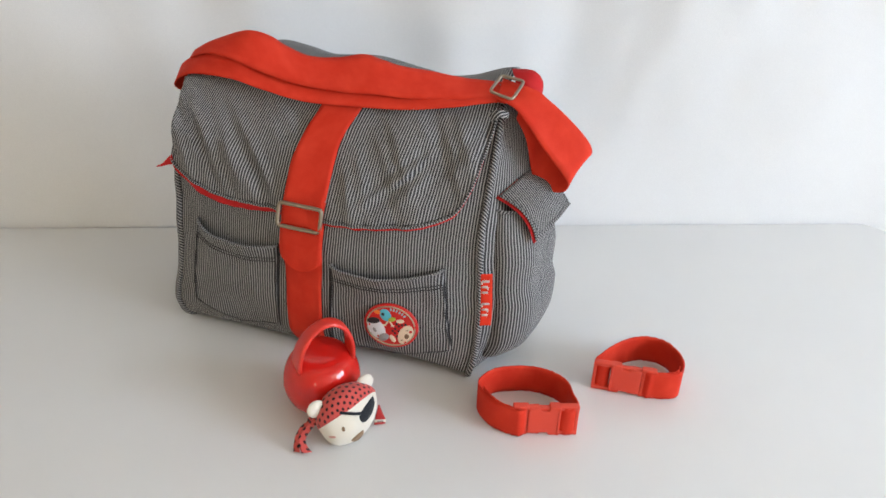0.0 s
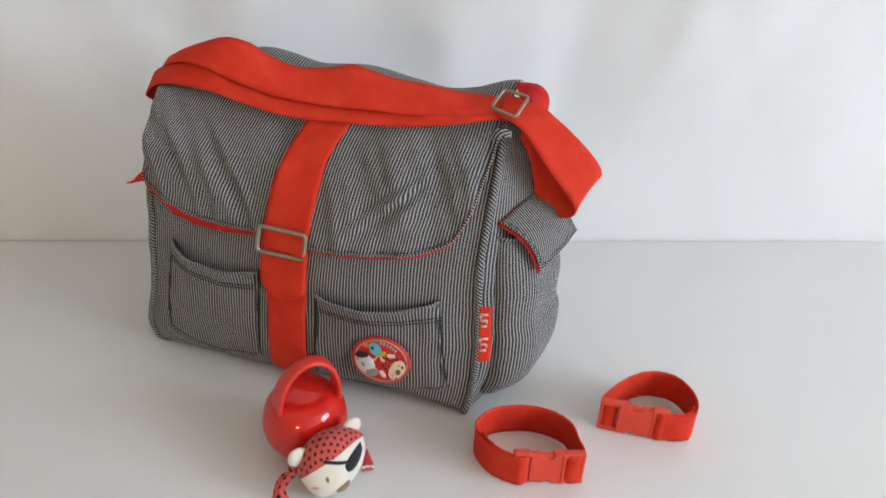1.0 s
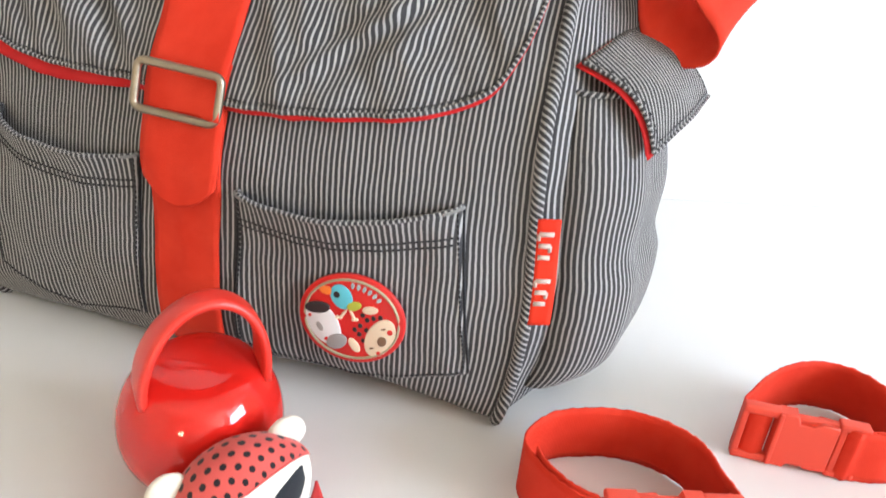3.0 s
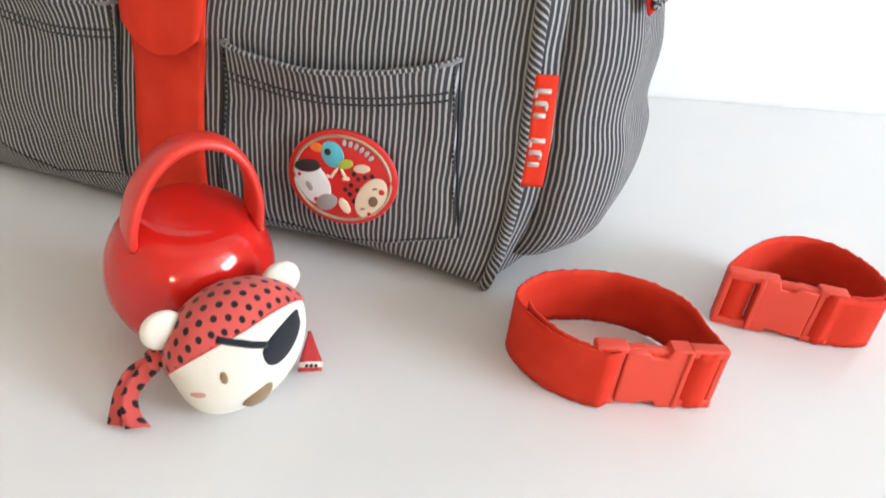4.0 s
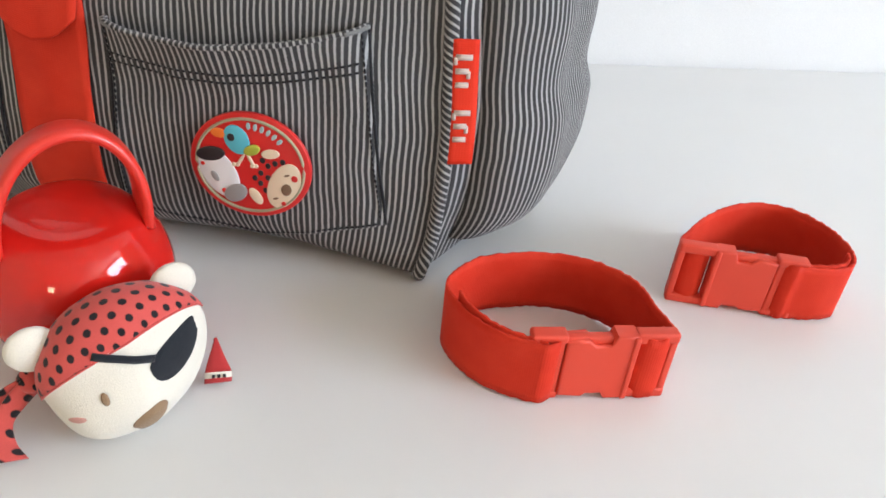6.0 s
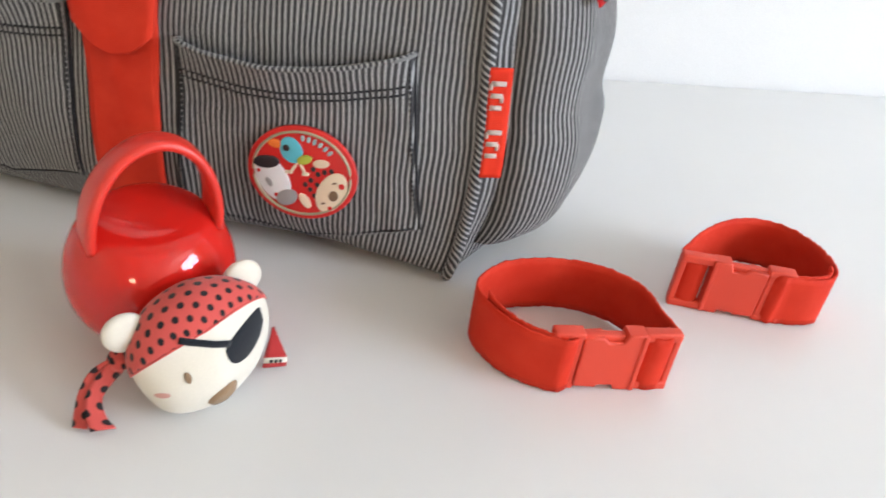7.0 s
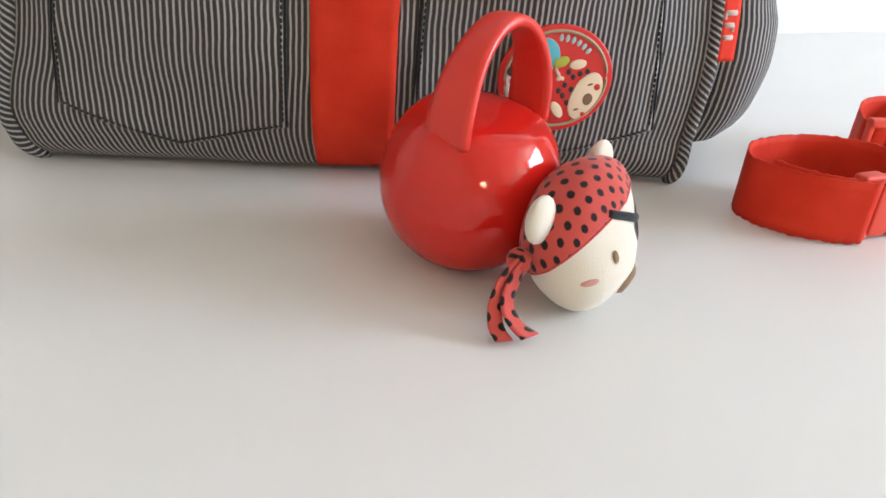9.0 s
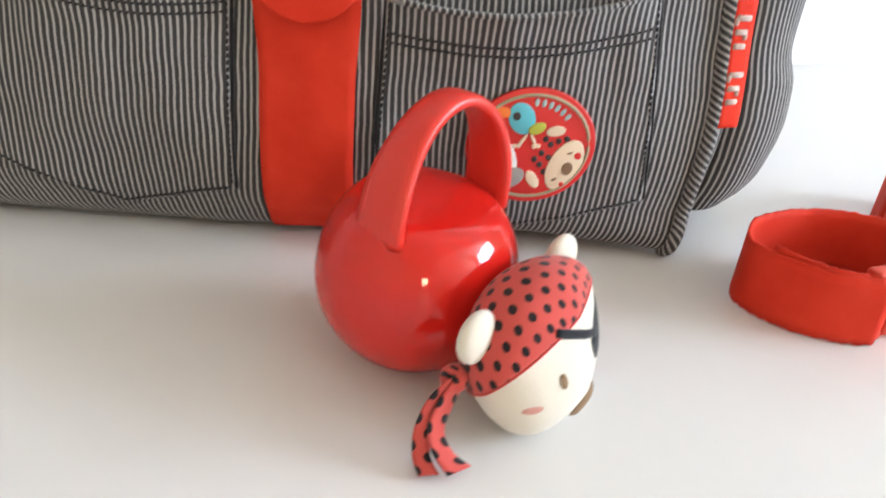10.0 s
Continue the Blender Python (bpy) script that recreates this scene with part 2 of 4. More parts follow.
def ribbon(stations, width_uv=0.05, thick=0.0016, per=8, across=7, crown=0.0):
    """Webbing between two edges: rows of (edge a, edge b)."""
    s = smooth_line([[*a, *b] for a, b in stations], per)
    t = np.linspace(0, 1, across)
    P = s[:, None, :3] * (1 - t)[None, :, None] + s[:, None, 3:] * t[None, :, None]
    mid = (s[:, :3] + s[:, 3:]) / 2
    run = np.concatenate([[0], np.cumsum(np.linalg.norm(np.diff(mid, axis=0), axis=1))])
    if crown:
        N = np.cross(np.gradient(P, axis=0), np.gradient(P, axis=1))
        N /= np.linalg.norm(N, axis=2, keepdims=True) + 1e-12
        P = P + N * (crown * (1 - (2 * t - 1) ** 2))[None, :, None]
    UV = np.stack(np.broadcast_arrays(t[None, :] * width_uv, run[:, None]), -1)
    return sheet(P, UV, thick)


def tube(path, radius, sides=8, closed=False, flat=1.0):
    """A round cord along a path; UV: along, around."""
    p = np.asarray(path, float)
    n = len(p)
    tang = np.roll(p, -1, 0) - np.roll(p, 1, 0) if closed else np.gradient(p, axis=0)
    tang /= np.linalg.norm(tang, axis=1, keepdims=True) + 1e-12
    ref = np.array([0.0, 1.0, 0.0])
    if np.abs(tang @ ref).mean() > 0.8:
        ref = np.array([0.0, 0.0, 1.0])
    run = np.concatenate([[0], np.cumsum(np.linalg.norm(np.diff(p, axis=0), axis=1))])
    V, T, F = [], [], []
    r = np.broadcast_to(np.asarray(radius, float), (n,))
    for i in range(n):
        a = np.cross(tang[i], ref)
        a /= np.linalg.norm(a) + 1e-12
        b = np.cross(tang[i], a)
        for j in range(sides):
            w = 2 * math.pi * j / sides
            V.append(p[i] + r[i] * (math.cos(w) * a + flat * math.sin(w) * b))
            T.append((run[i], r[i] * w))
    for i in range(n if closed else n - 1):
        for j in range(sides):
            k, l = i, (i + 1) % n
            F.append((k * sides + j, k * sides + (j + 1) % sides, l * sides + (j + 1) % sides, l * sides + j))
    if not closed:
        F.append(tuple(range(sides - 1, -1, -1)))
        F.append(tuple((n - 1) * sides + j for j in range(sides)))
    return V, F, T


def box(x0, x1, y0, y1, z0, z1, bevel=0.0, segments=2):
    bm = bmesh.new()
    bmesh.ops.create_cube(bm, size=1.0)
    for v in bm.verts:
        v.co = Vector(((x0 + x1) / 2 + v.co.x * (x1 - x0), (y0 + y1) / 2 + v.co.y * (y1 - y0), (z0 + z1) / 2 + v.co.z * (z1 - z0)))
    if bevel:
        bmesh.ops.bevel(bm, geom=bm.edges[:] + bm.verts[:], offset=bevel, segments=segments, profile=0.6, affect="EDGES")
    return from_bm(bm)


def slab(outline, depth, bevel=0.0, z=0.0, segments=2):
    """An outline in x, y pushed up from z by depth, with rounded top edges."""
    bm = bmesh.new()
    low = [bm.verts.new((x, y, z)) for x, y in outline]
    face = bm.faces.new(low)
    res = bmesh.ops.extrude_face_region(bm, geom=[face])
    top = [g for g in res["geom"] if isinstance(g, bmesh.types.BMVert)]
    for v in top:
        v.co.z += depth
    bmesh.ops.recalc_face_normals(bm, faces=bm.faces[:])
    if bevel:
        edges = [e for e in bm.edges if e.verts[0].co.z > z + depth / 2 and e.verts[1].co.z > z + depth / 2]
        bmesh.ops.bevel(bm, geom=edges, offset=bevel, segments=segments, profile=0.6, affect="EDGES")
    return from_bm(bm)


def moved(data, m):
    v, f, t = data
    return [m @ Vector(tuple(map(float, p))) for p in v], f, t


def oval(rx, ry, n=40, cx=0.0, cy=0.0, turn=0.0):
    c, s = math.cos(turn), math.sin(turn)
    out = []
    for i in range(n):
        a = 2 * math.pi * i / n
        x, y = rx * math.cos(a), ry * math.sin(a)
        out.append((cx + c * x - s * y, cy + s * x + c * y))
    return out


def curve(x, xs, ys):
    """Smooth monotone interpolation."""
    xs, ys = np.asarray(xs, float), np.asarray(ys, float)
    d = np.diff(ys) / np.diff(xs)
    g = np.zeros(len(xs))
    g[1:-1] = np.where(d[:-1] * d[1:] > 0, 2 * d[:-1] * d[1:] / (d[:-1] + d[1:] + 1e-12), 0)
    g[0], g[-1] = d[0], d[-1]
    x = np.clip(np.asarray(x, float), xs[0], xs[-1])
    i = np.clip(np.searchsorted(xs, x) - 1, 0, len(xs) - 2)
    h = xs[i + 1] - xs[i]
    t = (x - xs[i]) / h
    return ((1 + 2 * t) * (1 - t) ** 2 * ys[i] + t * (1 - t) ** 2 * h * g[i]
            + t * t * (3 - 2 * t) * ys[i + 1] + t * t * (t - 1) * h * g[i + 1])


def crumple(x, y, scale, seed=0.0):
    return noise.noise(Vector((x * scale, y * scale, seed)))


def thing(name, m, label, category, group=""):
    """An empty at the base of a thing, which its parts hang under."""
    ob = new(name)
    ob.empty_display_size = 0.05
    ob.matrix_world = m
    return tagged(ob, label, category, group)


# ---------------------------------------------------------------- the room
def structure(name, data, material, label, m=ROOM):
    ob = part(name, data, material)
    ob.matrix_world = m
    sharp(ob)
    return tagged(ob, label, name.split("_")[0], kind="structure")


def wall_with_opening(x0, x1, z0, z1, ox0, ox1, oz0, oz1, t):
    """A wall in x, z with thickness t in y and one opening right through it."""
    xs, zs = (x0, ox0, ox1, x1), (z0, oz0, oz1, z1)
    V, F = [], []
    for y in (0, t):
        V += [(x, y, z) for z in zs for x in xs]
    for i in range(3):
        for j in range(3):
            if (i, j) != (1, 1):
                q = [i * 4 + j, i * 4 + j + 1, i * 4 + j + 5, i * 4 + j + 4]
                F += [q, [k + 16 for k in reversed(q)]]
    for loop in ([5, 6, 10, 9], [0, 4, 8, 12, 13, 14, 15, 11, 7, 3, 2, 1]):
        for a, b in zip(loop, loop[1:] + loop[:1]):
            F.append([a, b, b + 16, a + 16])
    return V, F, None


X0, X1, Y0, Y1, Z0, Z1 = -3.0, 2.0, -3.2, 0.16, -0.75, 1.76
# unseen shell that closes the room and bounces warm light on the table
structure("floor", box(X0, X1, Y0, Y1, Z0 - 0.1, Z0), M["floor"], "plain beige floor under the table")
structure("ceiling", box(X0, X1, Y0, Y1, Z1, Z1 + 0.1), M["ceiling"], "plain unseen ceiling, warm white for bounced light")
structure("wall_north", box(X0, X1, Y1, Y1 + 0.12, Z0, Z1), M["wall"], "plain white wall behind the hanging cloth")
structure("wall_west", box(X0 - 0.12, X0, Y0, Y1, Z0, Z1), M["wall_bounce"], "plain unseen wall, sand-coloured for warm bounced light")
structure("wall_east", moved(wall_with_opening(Y0, 0.16, Z0, Z1, -2.90, -1.10, 0.58, 1.68, -0.14), pose(0, 0, 0, 0, 0, 90)), M["wall"],
          "cream wall with a bright opening", ROOM @ pose(X1, 0, 0))
# opening added for the warm south lamp, not a known window
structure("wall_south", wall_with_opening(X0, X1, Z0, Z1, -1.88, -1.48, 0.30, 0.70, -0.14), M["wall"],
          "cream wall with a bright opening", ROOM @ pose(0, Y0, 0))


def window(name, m, w, h, z, bars):
    """A painted frame in an opening w wide and h high from z up, split by bars at these places (along, up)."""
    f, d = 0.045, 0.04
    bits = [box(-w / 2, -w / 2 + f, -d, 0, z, z + h, 0.004), box(w / 2 - f, w / 2, -d, 0, z, z + h, 0.004),
            box(-w / 2 + f, w / 2 - f, -d, 0, z, z + f, 0.004), box(-w / 2 + f, w / 2 - f, -d, 0, z + h - f, z + h, 0.004)]
    for a in bars[0]:
        bits.append(box(a - 0.025, a + 0.025, -d + 0.004, -0.004, z + f, z + h - f, 0.004))
    for b in bars[1]:
        bits.append(box(-w / 2 + f, w / 2 - f, -d + 0.008, -0.008, b - 0.022, b + 0.022, 0.004))
    return structure(name, join(*bits), M["frame"], "white painted frame with glazing bars before a lamp", m)


window("window_1", ROOM @ pose(X1, -2.00, 0, 0, 0, -90), 1.798, 1.098, 0.581, ((-0.30, 0.30), (0.93,)))
# this frame is added round the warm south lamp
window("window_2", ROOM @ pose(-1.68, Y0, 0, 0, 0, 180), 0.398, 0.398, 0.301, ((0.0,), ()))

# the table top
TABLE_W, TABLE_D = 2.1, 1.55


def rounded_rectangle(x0, x1, y0, y1, r, n=8):
    out = []
    for cx, cy, a0 in ((x1 - r, y1 - r, 0), (x0 + r, y1 - r, 90), (x0 + r, y0 + r, 180), (x1 - r, y0 + r, 270)):
        for i in range(n + 1):
            a = radians(a0 + 90 * i / n)
            out.append((cx + r * math.cos(a), cy + r * math.sin(a)))
    return out


table = thing("table", ROOM @ pose(0, 0, Z0), "white smooth laminate table with rounded corners", "table")
sharp(part("tabletop", slab(rounded_rectangle(-TABLE_W, 0, -TABLE_D, 0, 0.05), 0.03, 0.003, 0.72, 3), M["table"], table))
for lx in (-TABLE_W + 0.1, -0.1):
    for ly in (-TABLE_D + 0.1, -0.1):
        sharp(part("leg", box(lx - 0.025, lx + 0.025, ly - 0.025, ly + 0.025, 0.0, 0.72, 0.004), M["frame"], table))


# the white cloth hung behind the table
def curtain_grid():
    xs, zs = np.linspace(-2.9, 1.9, 320), np.linspace(-0.74, 1.66, 60)
    P = np.zeros((len(xs), len(zs), 3))
    for i, x in enumerate(xs):
        for j, z in enumerate(zs):
            k = 0.7 + 1.6 * min(1.0, max(0.0, z / 0.35))
            y = 0.024 + k * (0.010 * crumple(x, 0.12 * z, 3.2, 3.0) + 0.004 * crumple(x + 0.25 * z, 0.2 * z + 0.3 * x, 8.0, 7.0))
            y += k * 0.007 * math.sin(7.0 * x + 1.6 * z) * min(1, max(0, (x + 1.2) / 1.0)) + 0.02 * min(1.0, max(0.0, z / 0.3))
            far = min(1.0, max(0.0, (x + 1.35) / 0.5))
            y += far * 0.006 * min(1.0, max(0.0, z / 0.25)) * math.sin(17.0 * (x + 0.9) - 7.5 * z + 1.5 * crumple(x, z, 2.0, 5.0)) ** 3
            near = min(1.0, max(0.0, (z + 0.02) / 0.20))
            y = 0.0018 + (y - 0.0018) * near * near * (3 - 2 * near)
            P[i, j] = (x, max(y, 0.0018), z)
    UV = np.stack([P[..., 0], P[..., 2]], -1)
    return sheet(P, UV, 0.002)


backdrop = part("curtain", curtain_grid(), M["curtain"])
backdrop.matrix_world = ROOM
tagged(backdrop, "white cloth curtain hanging in soft folds behind the table", "curtain", kind="structure")

# ---------------------------------------------------------------- the bag
BAG = pose(-0.13, 0.905, 0, 0, 0, -13.6)
bag = thing("messenger_bag", BAG, "striped grey cotton messenger bag with red webbing straps", "bag")


def half_width(w, side=1):
    """Half the width of the front: the seam leans in towards the top, more on one side."""
    if side < 0:
        return float(curve(w, [0, 0.015, 0.035, 0.05, 0.077, 0.1, 0.15, 0.2, 0.25, 0.3, 0.35, 0.39], [0.204, 0.215, 0.2195, 0.217, 0.209, 0.206, 0.205, 0.206, 0.203, 0.195, 0.184, 0.176]))
    return float(curve(w, [0, 0.03, 0.09, 0.15, 0.2, 0.3, 0.35, 0.39], [0.214, 0.221, 0.225, 0.221, 0.218, 0.212, 0.208, 0.200]))


def twist(u, w):
    """The soft bag's top is turned a little against its base."""
    t = min(1.0, max(0.0, (w - 0.18) / 0.17))
    return 0.22 * u * t * t * (3 - 2 * t)


def front(u, w):
    """The depth of the bag's front at width u and height w."""
    b = 1 - min(1, abs(u / 0.235)) ** 2.5 if u > 0 else 1 - abs(u / 0.268) ** 3.6
    left = min(1.0, max(0.0, (0.10 - u) / 0.16))
    g = curve(w, [0, 0.015, 0.04, 0.09, 0.15, 0.2, 0.25, 0.3, 0.35, 0.38], [0.2 + 0.4 * left, 0.45 + 0.3 * left, 0.85 + 0.08 * left, 1, 0.95, 0.6, 0.25, 0.08, 0, 0])
    base = curve(w, [0, 0.004, 0.010, 0.018, 0.03, 0.2, 0.25, 0.3, 0.33, 0.35, 0.375], [0.026, 0.0155, 0.0068, 0.0018, 0.0, 0.010, 0.026, 0.045, 0.058, 0.068, 0.092])
    base = base - 0.010 * left * max(0.0, 1 - w / 0.022) ** 1.5
    r = 0.0036 * crumple(u, 0.5 * w, 24, 1.0) + 0.0012 * crumple(u + 0.3 * w, 0.35 * w, 60, 5.0) + 0.0056 * crumple(u + 0.4 * w, w, 9, 2.0)
    base = base - 0.019 * min(1.0, max(0.0, (u - 0.13) / 0.08)) * max(0.0, 1 - w / 0.03)
    base = base - 0.012 * min(1.0, max(0.0, (-0.12 - u) / 0.1)) * max(0.0, 1 - w / 0.13)
    base = base + 0.006 * min(1.0, max(0.0, (u - 0.10) / 0.1)) * min(1.0, max(0.0, (w - 0.08) / 0.07)) * min(1.0, max(0.0, (0.26 - w) / 0.06))
    return float(base - 0.036 * b * g + r * min(1, 30 * w)) + twist(u, w)


def back(w, u=0.0):
    return float(curve(w, [0, 0.05, 0.2, 0.3, 0.39], [0.165, 0.185, 0.185, 0.168, 0.135])) + twist(u, w)


def ridge(u):
    return float(curve(u, [-0.21, -0.19, -0.15, -0.095, -0.067, -0.025, 0.018, 0.09, 0.126, 0.154, 0.202, 0.23],
                       [0.345, 0.352, 0.372, 0.389, 0.384, 0.374, 0.376, 0.362, 0.355, 0.358, 0.371, 0.372]))


def front_panel():
    ss, ws = np.linspace(-1, 1, 90), np.concatenate([np.linspace(0.001, 0.02, 8)[:-1], np.linspace(0.02, 0.36, 62)])
    P = np.array([[(s * half_width(w, s), front(s * half_width(w, s), w), w) for w in ws] for s in ss])
    UV = np.array([[(s * 0.225, w) for w in ws] for s in ss])
    return sheet(P, UV, 0.003)


part("front_panel", front_panel(), M["stripe"], bag)


def side_foot(t):
    """The side's lower edge lifts off the table towards the back."""
    return 0.003 + 0.026 * math.sin(math.pi * min(1.0, t)) ** 0.8


def side_point(side, t, w, extra=0.0):
    a = half_width(w, side)
    f, bk = front(side * a, w), back(w, side * a)
    swell = curve(w, [0, 0.03, 0.08, 0.15, 0.22, 0.26, 0.31, 0.36], [0.030, 0.042, 0.053, 0.057, 0.051, 0.043, 0.032, 0.015])
    if side < 0:
        swell = curve(w, [0, 0.03, 0.043, 0.055, 0.08, 0.15, 0.2, 0.26, 0.31, 0.36], [0.006, 0.018, 0.040, 0.060, 0.066, 0.066, 0.060, 0.048, 0.028, 0.010])
    u = a + (swell + extra) * max(0.0, math.sin(math.pi * t ** 1.15)) ** 0.8 + 0.003 * crumple(t * 0.15, w, 22, 5 + side)
    return (side * u, f + (bk - f) * t, w)


def gusset(side):
    ts, ws = np.linspace(0, 1, 28), np.linspace(0, 1, 48)
    P, UV = np.zeros((28, 48, 3)), np.zeros((28, 48, 2))
    for i, t in enumerate(ts):
        for j, q in enumerate(ws):
            w = side_foot(t) + (0.36 - side_foot(t)) * q
            P[i, j] = side_point(side, t, w)
            UV[i, j] = (0.3 * side + 0.18 * t, w)
    return sheet(P if side > 0 else P[::-1], UV if side > 0 else UV[::-1], 0.003)


part("side_panel", gusset(1), M["stripe"], bag)
part("side_panel", gusset(-1), M["stripe"], bag)


def back_panel():
    ss, ws = np.linspace(1, -1, 40), np.linspace(0.001, 0.340, 40)
    P = np.array([[(s * half_width(w, s), back(w, s * half_width(w, s)) + 0.008 * (1 - s * s), w) for w in ws] for s in ss])
    UV = np.array([[(s * 0.225, w) for w in ws] for s in ss])
    return sheet(P, UV, 0.003)


part("back_panel", back_panel(), M["stripe"], bag)


def base_panel():
    ss, ts = np.linspace(-1, 1, 40), np.linspace(1, 0, 12)
    P, UV = np.zeros((40, 12, 3)), np.zeros((40, 12, 2))
    for i, s in enumerate(ss):
        u = s * 0.214
        f, b = front(u, 0.001) + 0.002, back(0.0)
        for j, t in enumerate(ts):
            P[i, j] = (u, f + (b - f) * t, 0.0012 + 0.0 * t)
            UV[i, j] = (u, t * 0.15)
    return sheet(P, UV, 0.001)


part("base_panel", base_panel(), M["stripe"], bag)


# cord along the front seams
def seam_path(side):
    ws = np.concatenate([np.linspace(0.002, 0.02, 8)[:-1], np.linspace(0.02, 0.355, 56)])
    return [(side * (half_width(w, side) + 0.001), front(side * half_width(w, side), w) - 0.001, w) for w in ws]


for side in (1, -1):
    part("piping", tube(seam_path(side), 0.0043, 10), M["bias"], bag, "striped cord along the seam")

# ---- flap
EDGE_U = [-0.214, -0.2085, -0.164, -0.114, -0.042, 0.028, 0.09, 0.143, 0.181, 0.198, 0.202, 0.205, 0.2075, 0.2105]
EDGE_W = [0.252, 0.237, 0.216, 0.205, 0.203, 0.200, 0.2035, 0.210, 0.2245, 0.256, 0.280, 0.302, 0.323, 0.346]
FLAP_U = np.concatenate([np.linspace(-0.2125, 0.17, 116), np.linspace(0.173, 0.2100, 26)])


def flap_edge(u):
    return float(curve(u, EDGE_U, EDGE_W))


def flap_rise(u, w):
    """How far the flap stands proud of the front."""
    n = 0.0125 * crumple(u * 1.4 + 0.9 * w, 0.8 * w, 14, 4.0) + 0.0075 * crumple(u * 2.2 + 1.3 * w, w * 0.35, 26, 6.0) + 0.0020 * crumple(u + w, w, 70, 9.0)
    n -= 0.0035 * math.exp(-((u + 0.15 + 1.1 * (w - 0.26)) / 0.016) ** 2) + 0.003 * math.exp(-((u - 0.075 - 1.3 * (w - 0.22)) / 0.012) ** 2)
    for foot, slope, deep in ((0.052, 1.25, 0.0050), (0.088, 1.0, 0.0036), (0.128, 0.7, 0.0030), (-0.070, -0.75, 0.0046), (-0.110, -0.55, 0.0040), (-0.150, -0.35, 0.0032)):
        off = u - foot - slope * (w - 0.222)
        reach = math.exp(-((w - 0.255) / 0.045) ** 2)
        n += deep * reach * (math.exp(-((off - 0.011) / 0.009) ** 2) - math.exp(-(off / 0.008) ** 2))
    under = float(curve(w, [0.2, 0.28, 0.30, 0.33, 0.36], [-0.007, -0.004, 0.003, 0.0195, 0.031]))
    n *= 0.12 + 0.88 * min(1.0, (abs(u - under) / 0.052) ** 3)
    rise = n * min(1.0, 12 * abs(0.365 - w)) * min(1.0, 0.35 + 14 * abs(w - flap_edge(u)))
    return 0.0085 + (rise if rise > 0 else 0.0068 * math.tanh(rise / 0.0068))


def flap_point(u, w, lift=0.0):
    lean = 0.028 * min(1.0, max(0.0, (w - 0.242) / 0.10)) * max(0.0, -u / 0.2125) ** 3
    return (u + lean, front(u, w) - flap_rise(u, w) - lift, w)


def slip(w):
    """How far the cloth is pulled aside towards the top."""
    return float(curve(w, [0.19, 0.24, 0.27, 0.30, 0.33, 0.36, 0.40], [0.0, 0.001, 0.004, 0.012, 0.026, 0.038, 0.046]))


def flap_grid(drop=0.0, lift=0.0):
    rows = 46
    P, UV = np.zeros((len(FLAP_U), rows + 9, 3)), np.zeros((len(FLAP_U), rows + 9, 2))
    for i, u in enumerate(FLAP_U):
        low, top = flap_edge(u) - drop * float(curve(u, [-0.22, -0.19, -0.15, -0.10, -0.05, -0.03, 0.03, 0.2], [1.3, 1.45, 1.9, 1.7, 1.0, 0.6, 0.7, 0.55])), 0.351
        for j in range(rows):
            w = low + (top - low) * j / (rows - 1)
            P[i, j] = flap_point(u, w, lift)
        run = P[i, rows - 1].copy()
        for j in range(9):
            t = (j + 1) / 9
            v = run[1] + (0.138 + 0.22 * u - run[1]) * t
            k = min(1.0, 1.2 * t)
            hgt = run[2] + (ridge(u) - run[2]) * k * k * (3 - 2 * k) - 0.02 * max(0.0, t - 0.8)
            P[i, rows + j] = (run[0], v, hgt)
        step = np.concatenate([[0], np.cumsum(np.linalg.norm(np.diff(P[i, :, 1:], axis=0), axis=1))])
        pull = float(curve(u, [-0.22, -0.02, 0.1, 0.22], [1.45, 1.0, 0.6, 0.25]))
        UV[i, :, 0] = [u + 0.0006 - pull * slip(w) for w in P[i, :, 2]]
        UV[i, :, 1] = step
    return P, UV


flap = part("flap", sheet(*flap_grid(), 0.0022), M["stripe"], bag, "striped cotton flap with a red-lined edge")
P, UV = flap_grid(0.0058, -0.0026)
part("lining", sheet(P[:, :46], UV[:, :46], 0.001), M["web_dark"], flap, "red cotton lining")
CORNER_U = -0.2125
corner = np.array(flap_point(CORNER_U, 0.243, 0.0015))
tip = [(corner + (0.004, 0, 0.006), corner + (0.004, 0, -0.008)), (corner + (-0.003, -0.001, 0.000), corner + (-0.003, -0.001, -0.0095)),
       (corner + (-0.012, -0.002, -0.0085), corner + (-0.012, -0.002, -0.0125)), (corner + (-0.0215, -0.003, -0.0135), corner + (-0.0215, -0.003, -0.0150))]
part("lining_tip", ribbon(tip, 0.012, 0.0014, 6, 4), M["web_dark"], flap, "red lining turned out at the corner")


def stitches(path, length, gap, r, lift=(0, 0, 0)):
    """Thread dashes along a path."""
    p = np.asarray(path, float) + np.asarray(lift)
    run = np.concatenate([[0], np.cumsum(np.linalg.norm(np.diff(p, axis=0), axis=1))])
    at = lambda s: np.array([np.interp(s, run, p[:, k]) for k in range(3)])
    out, s = [], 0.0
    while s + length < run[-1]:
        q = np.array([at(s), at(s + length * 0.5), at(s + length)])
        out.append(tube(q, [r * 0.6, r, r * 0.6], 5))
        s += length + gap
    return join(*out)


roll = [flap_point(u, flap_edge(u) + 0.0006, 0.0006) for u in np.linspace(-0.2115, 0.2095, 170)]
part("hem", tube(roll, 0.0015, 7), M["stripe"], flap, "rolled striped hem")
hem = [flap_point(u, flap_edge(u) + 0.0040, 0.0012) for u in np.linspace(-0.210, 0.2095, 150)]
